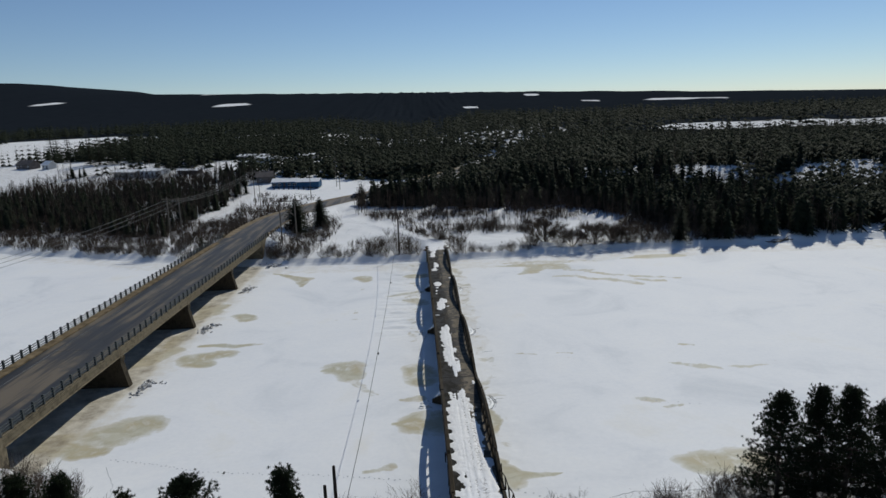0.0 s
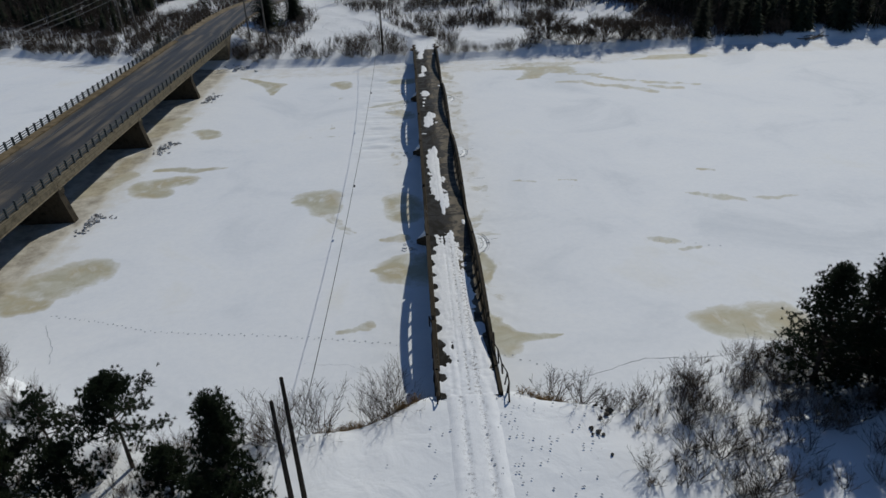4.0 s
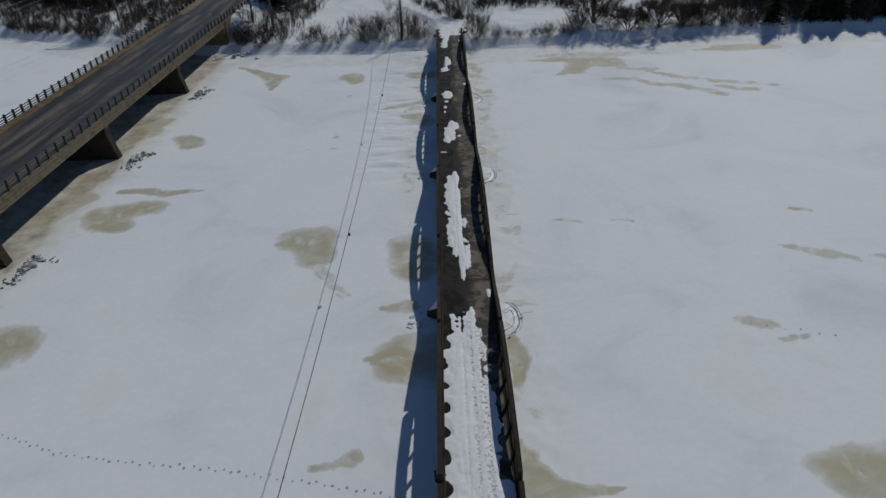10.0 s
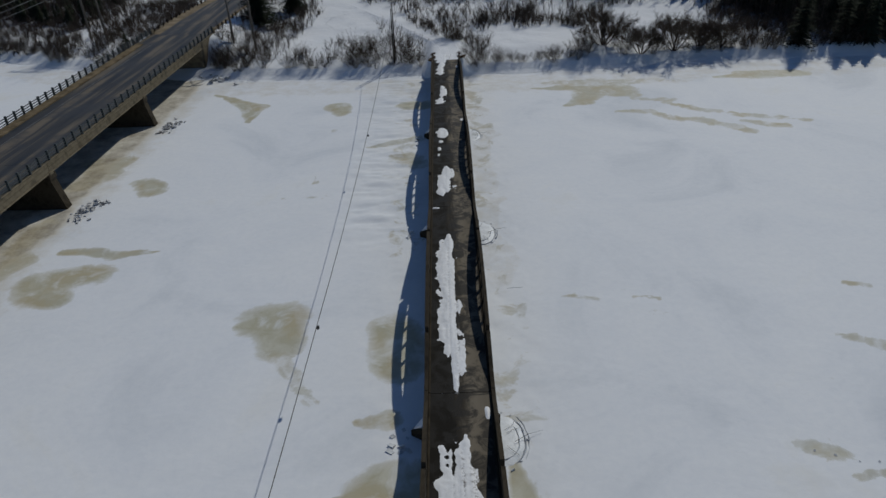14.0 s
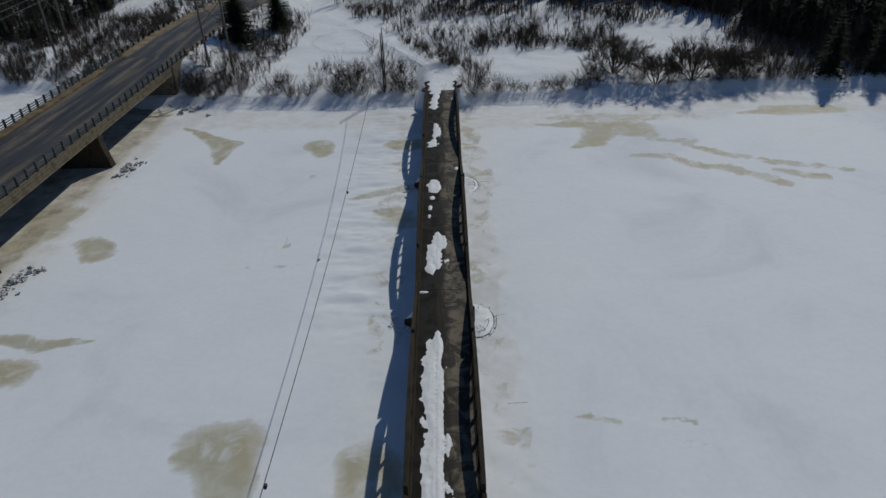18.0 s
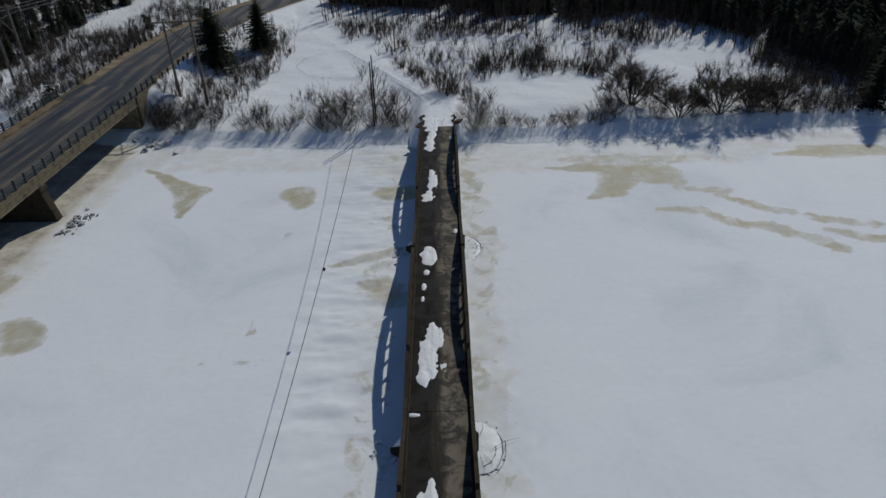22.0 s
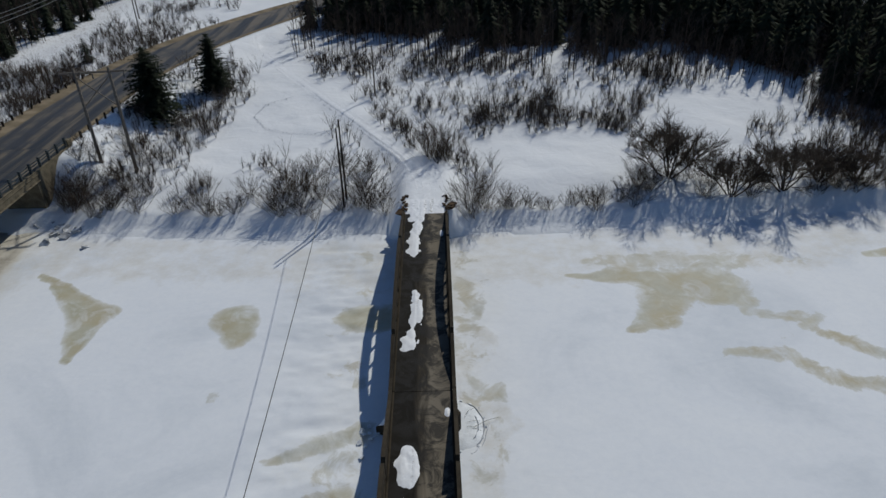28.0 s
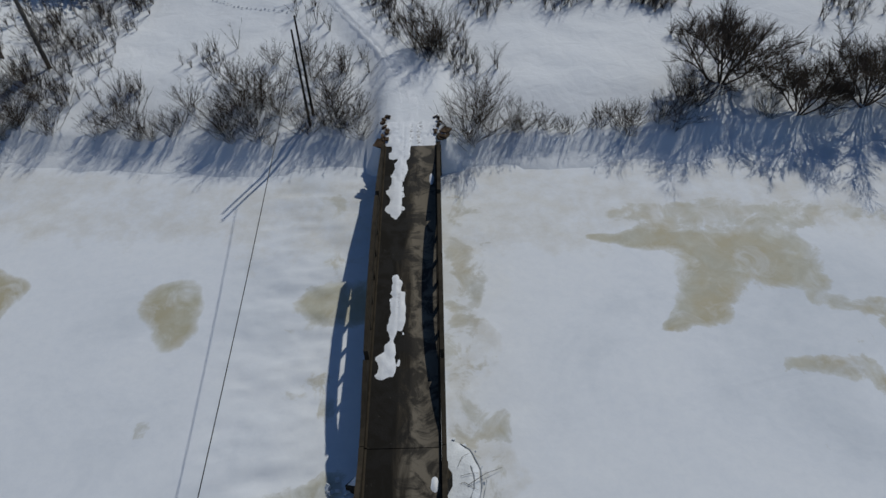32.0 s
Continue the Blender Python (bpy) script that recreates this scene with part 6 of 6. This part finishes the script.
for px, py in ((-58.6, 96.5), (-57.6, 131.5), (-56.6, 167)):
    r = random.Random(int(py))
    places = [(px + abs(r.gauss(0.3, 1.1)), py + r.gauss(-0.6, 1.2), r.uniform(0, 0.25), r.uniform(0.2, 0.5)) for _ in range(30)]
    for hx, hy in ((2.6, 0.8), (1.0, -4.2)):      # two low heaps apart from the pier
        places += [(px + hx + r.gauss(0, 0.8), py + hy + r.gauss(0, 0.6), r.uniform(0, 0.15), r.uniform(0.15, 0.34)) for _ in range(14)]
    rubble("ice_rubble", "dirty broken ice and driftwood beside the pier", "ice", places, M_DIRTY, int(py) + 1)
rubble("shore_debris", "broken ice slabs and driftwood below the highway bridge", "ice",
       [(-54 + R.gauss(0, 2.0), 196.5 + R.gauss(0, 1.6), 0.12, R.uniform(0.3, 0.9)) for _ in range(22)], M_DIRTY, 77)
logs = []
for i in range(9):
    x, y, a = 118 + R.gauss(0, 4), 199.5 + R.gauss(0, 1.2), R.gauss(0, 0.35)
    ln = R.uniform(3, 8)
    logs.append(([(x - ln / 2 * math.cos(a), y - ln / 2 * math.sin(a), 0.4), (x + ln / 2 * math.cos(a), y + ln / 2 * math.sin(a), R.uniform(0.5, 1.8))], [0.22, 0.12]))
tagged(new("fallen_logs", mesh_from("fallen_logs", *tubes(logs, 6), M_WOOD)), "fallen grey logs lying along the shore", "log", kind="stuff")

# ---- rocks, dead grass on the near bank ----
rock_r = random.Random(9)
rocks = [(12.3 + rock_r.gauss(0, 0.5), 39.6 + i * 0.45, 0, rock_r.uniform(0.2, 0.45)) for i in range(7)] + [(11.2 + rock_r.gauss(0, 0.6), 37.5 + rock_r.gauss(0, 1.2), 0, rock_r.uniform(0.2, 0.45)) for _ in range(6)]
rocks += [(-49 + i * 1.1, 56.5 - i * 1.7 + rock_r.gauss(0, 0.3), 0, rock_r.uniform(0.3, 0.6)) for i in range(6)]
rubble("bank_rocks", "dark rocks showing through bank snow", "rock", [(x, y, height_at(x, y) + 0.12, s) for x, y, _, s in rocks], M_ROCK, 3, 1.2, True)
tuft = shrub_template(40, 0.75, 0.75, 0, 900, 0.02)
places = []
for i in range(70):
    x = R.choice((R.gauss(-12, 2.2), R.gauss(-5.8, 1.0), R.gauss(6.2, 1.2), R.gauss(8.5, 1.2)))
    y = float(near_bank(np.array([x]))[0]) - R.uniform(-0.3, 2.6)
    places.append((x, y, height_at(x, y) - 0.05, R.uniform(0, 6.28), R.uniform(0.8, 1.6), R.uniform(0.6, 1.3)))
tagged(new("dead_grass", mesh_from("dead_grass", *scatter(tuft, places), M_GRASS)), "tufts of tawny dead grass along the bank edge", "grass", kind="stuff")

# ---- footprints, cracks and drifts on the ice ----
prints = []


def print_mesh():
    V, F = [], []
    n = 9
    for k, (q, z) in enumerate(((1.0, 0.015), (0.7, 0.004))):
        V += [(0.13 * q * math.cos(i * 6.283 / n), 0.17 * q * math.sin(i * 6.283 / n), z) for i in range(n)]
    V.append((0, 0, 0.002))
    for i in range(n):
        j = (i + 1) % n
        F += [(i, j, n + j), (i, n + j, n + i), (n + i, n + j, 2 * n)]
    return np.array(V), np.array(F)


def trail(points, step, on_land=False, size=1.0):
    pts = np.array(points, float)
    seg = np.hypot(*np.diff(pts, axis=0).T)
    s = np.concatenate([[0], np.cumsum(seg)])
    for k, d in enumerate(np.arange(0, s[-1], step)):
        x, y = np.interp(d, s, pts[:, 0]), np.interp(d, s, pts[:, 1])
        x, y = x + R.gauss(0, 0.06), y + R.gauss(0, 0.06) + (0.12 if k % 2 else -0.12)
        z = height_at(x, y) + 0.10 if on_land else float(ice_height(np.array([x]), np.array([y]))[0]) + 0.02
        prints.append((x, y, z, R.uniform(0, 6.28), size * R.uniform(0.5, 0.85), 1.0))


trail(((-52.2, 68.1), (-44.8, 65.8), (-37.7, 63.1), (-31, 61.9), (-25.4, 61.2), (-16, 59.5), (-6.9, 57.4)), 0.72)
trail(((5.0, 54.4), (8.5, 52.2), (12.1, 50.0), (16.1, 48.0)), 0.95)
trail(((19, 49.2), (22, 50.5), (26, 51.9)), 0.95, size=0.9)
trail(((31, 78.8), (33.5, 77.6), (36, 77.2), (40, 75.5)), 1.7)
trail(((-28, 246), (-33, 242), (-34, 236), (-30.5, 230), (-26, 227.5), (-18, 225.5)), 0.7, True, 1.5)
for k in range(160):
    x, y = R.gauss(3.0, 4.5), R.uniform(24, 44)
    prints.append((x, y, height_at(x, y) + 0.12, R.uniform(0, 6.28), R.uniform(0.4, 0.8), 1.0))
tagged(new("footprints", mesh_from("footprints", *scatter(print_mesh(), prints), M_PRINT)), "trails of dark footprints across the snow", "footprints", kind="stuff")


def crack(points, r, label="thin dark crack in the river ice"):
    P = []
    for (x0, y0), (x1, y1) in zip(points, points[1:]):
        n = max(2, int(math.hypot(x1 - x0, y1 - y0) / 0.7))
        for i in range(n):
            t = i / n
            x, y = x0 + (x1 - x0) * t + R.gauss(0, 0.08), y0 + (y1 - y0) * t + R.gauss(0, 0.08)
            P.append((x, y, float(ice_height(np.array([x]), np.array([y]))[0]) + 0.01))
    ob = new("ice_crack", mesh_from("ice_crack", *tubes([(P, [r * R.uniform(0.5, 1.2) for _ in P])], 4), M_PRINT))
    return tagged(ob, label, "crack", "ice cracks")


crack(((7.5, 48.4), (9.3, 49.3), (13.8, 49.8), (17, 51), (20.2, 52.2), (25.8, 51.6), (31, 51.8)), 0.034)
crack(((-18, 55.0), (-13, 54.2), (-9, 51.8)), 0.009)
crack(((-52, 66), (-49, 61), (-47.5, 57)), 0.03)
crack(((-39, 52.5), (-33, 52.6)), 0.03)
crack(((6.2, 105.2), (9.0, 105.6)), 0.03)


# ---- wheel tracks in the snow ----
def track_sheet(name, ys, xs_mid, half, rise):
    """A raised snow lane with two ruts."""
    u = np.arange(-half, half + 0.01, 0.2)
    mid = np.interp(ys, *xs_mid)
    k = np.ones(15) / 15
    mid = np.convolve(np.pad(mid, 7, mode="edge"), k, "valid")
    X = mid[:, None] + u[None]
    Y = np.repeat(ys[:, None], len(u), 1)
    prof = sstep(half, half * 0.6, np.abs(u)) * rise - 0.10
    rut = sum(np.exp(-((u - c) / 0.24) ** 2) for c in (-0.95, 0.95)) * 0.09
    Z = land(X.ravel(), Y.ravel()).reshape(X.shape) + prof[None] - rut[None] * (0.5 + vnoise(X, Y, 1.6, 81)) + 0.08 * (fbm(X, Y, 1.0, 83) - 0.5) - 0.2 * sstep(194.5, 192.2, Y) * (Y > 100)
    nx, ny = len(u), len(ys)
    i = (np.arange(ny - 1)[:, None] * nx + np.arange(nx - 1)[None]).ravel()
    F = np.stack([i, i + 1, i + nx + 1, i + nx], 1)
    grit = np.clip(np.tile(np.exp(-((np.abs(u) - 0.95) / 0.35) ** 2) * 0.55, ny), 0, 1)
    me = mesh_from(name, np.stack([X.ravel(), Y.ravel(), Z.ravel()], 1), F, M_DECKSNOW, True, {"grit": grit})
    return tagged(new(name, me), "snow lane with wheel ruts", "track", kind="structure")


track_sheet("snow_track_far", np.arange(191.8, 289.5, 0.5), (TRACK_Y, TRACK_X), 2.3, 0.11)
track_sheet("snow_track_near", np.arange(15, 46.8, 0.4), ((15, 47), (0.3, 0.1)), 2.9, 0.24)

# ---- from plan units to metres ----
for ob in list(scene.objects):
    if ob.parent is None and ob.type in ("MESH", "EMPTY", "CURVE", "FONT"):
        ob.matrix_world = Matrix.Scale(UNIT, 4) @ ob.matrix_world
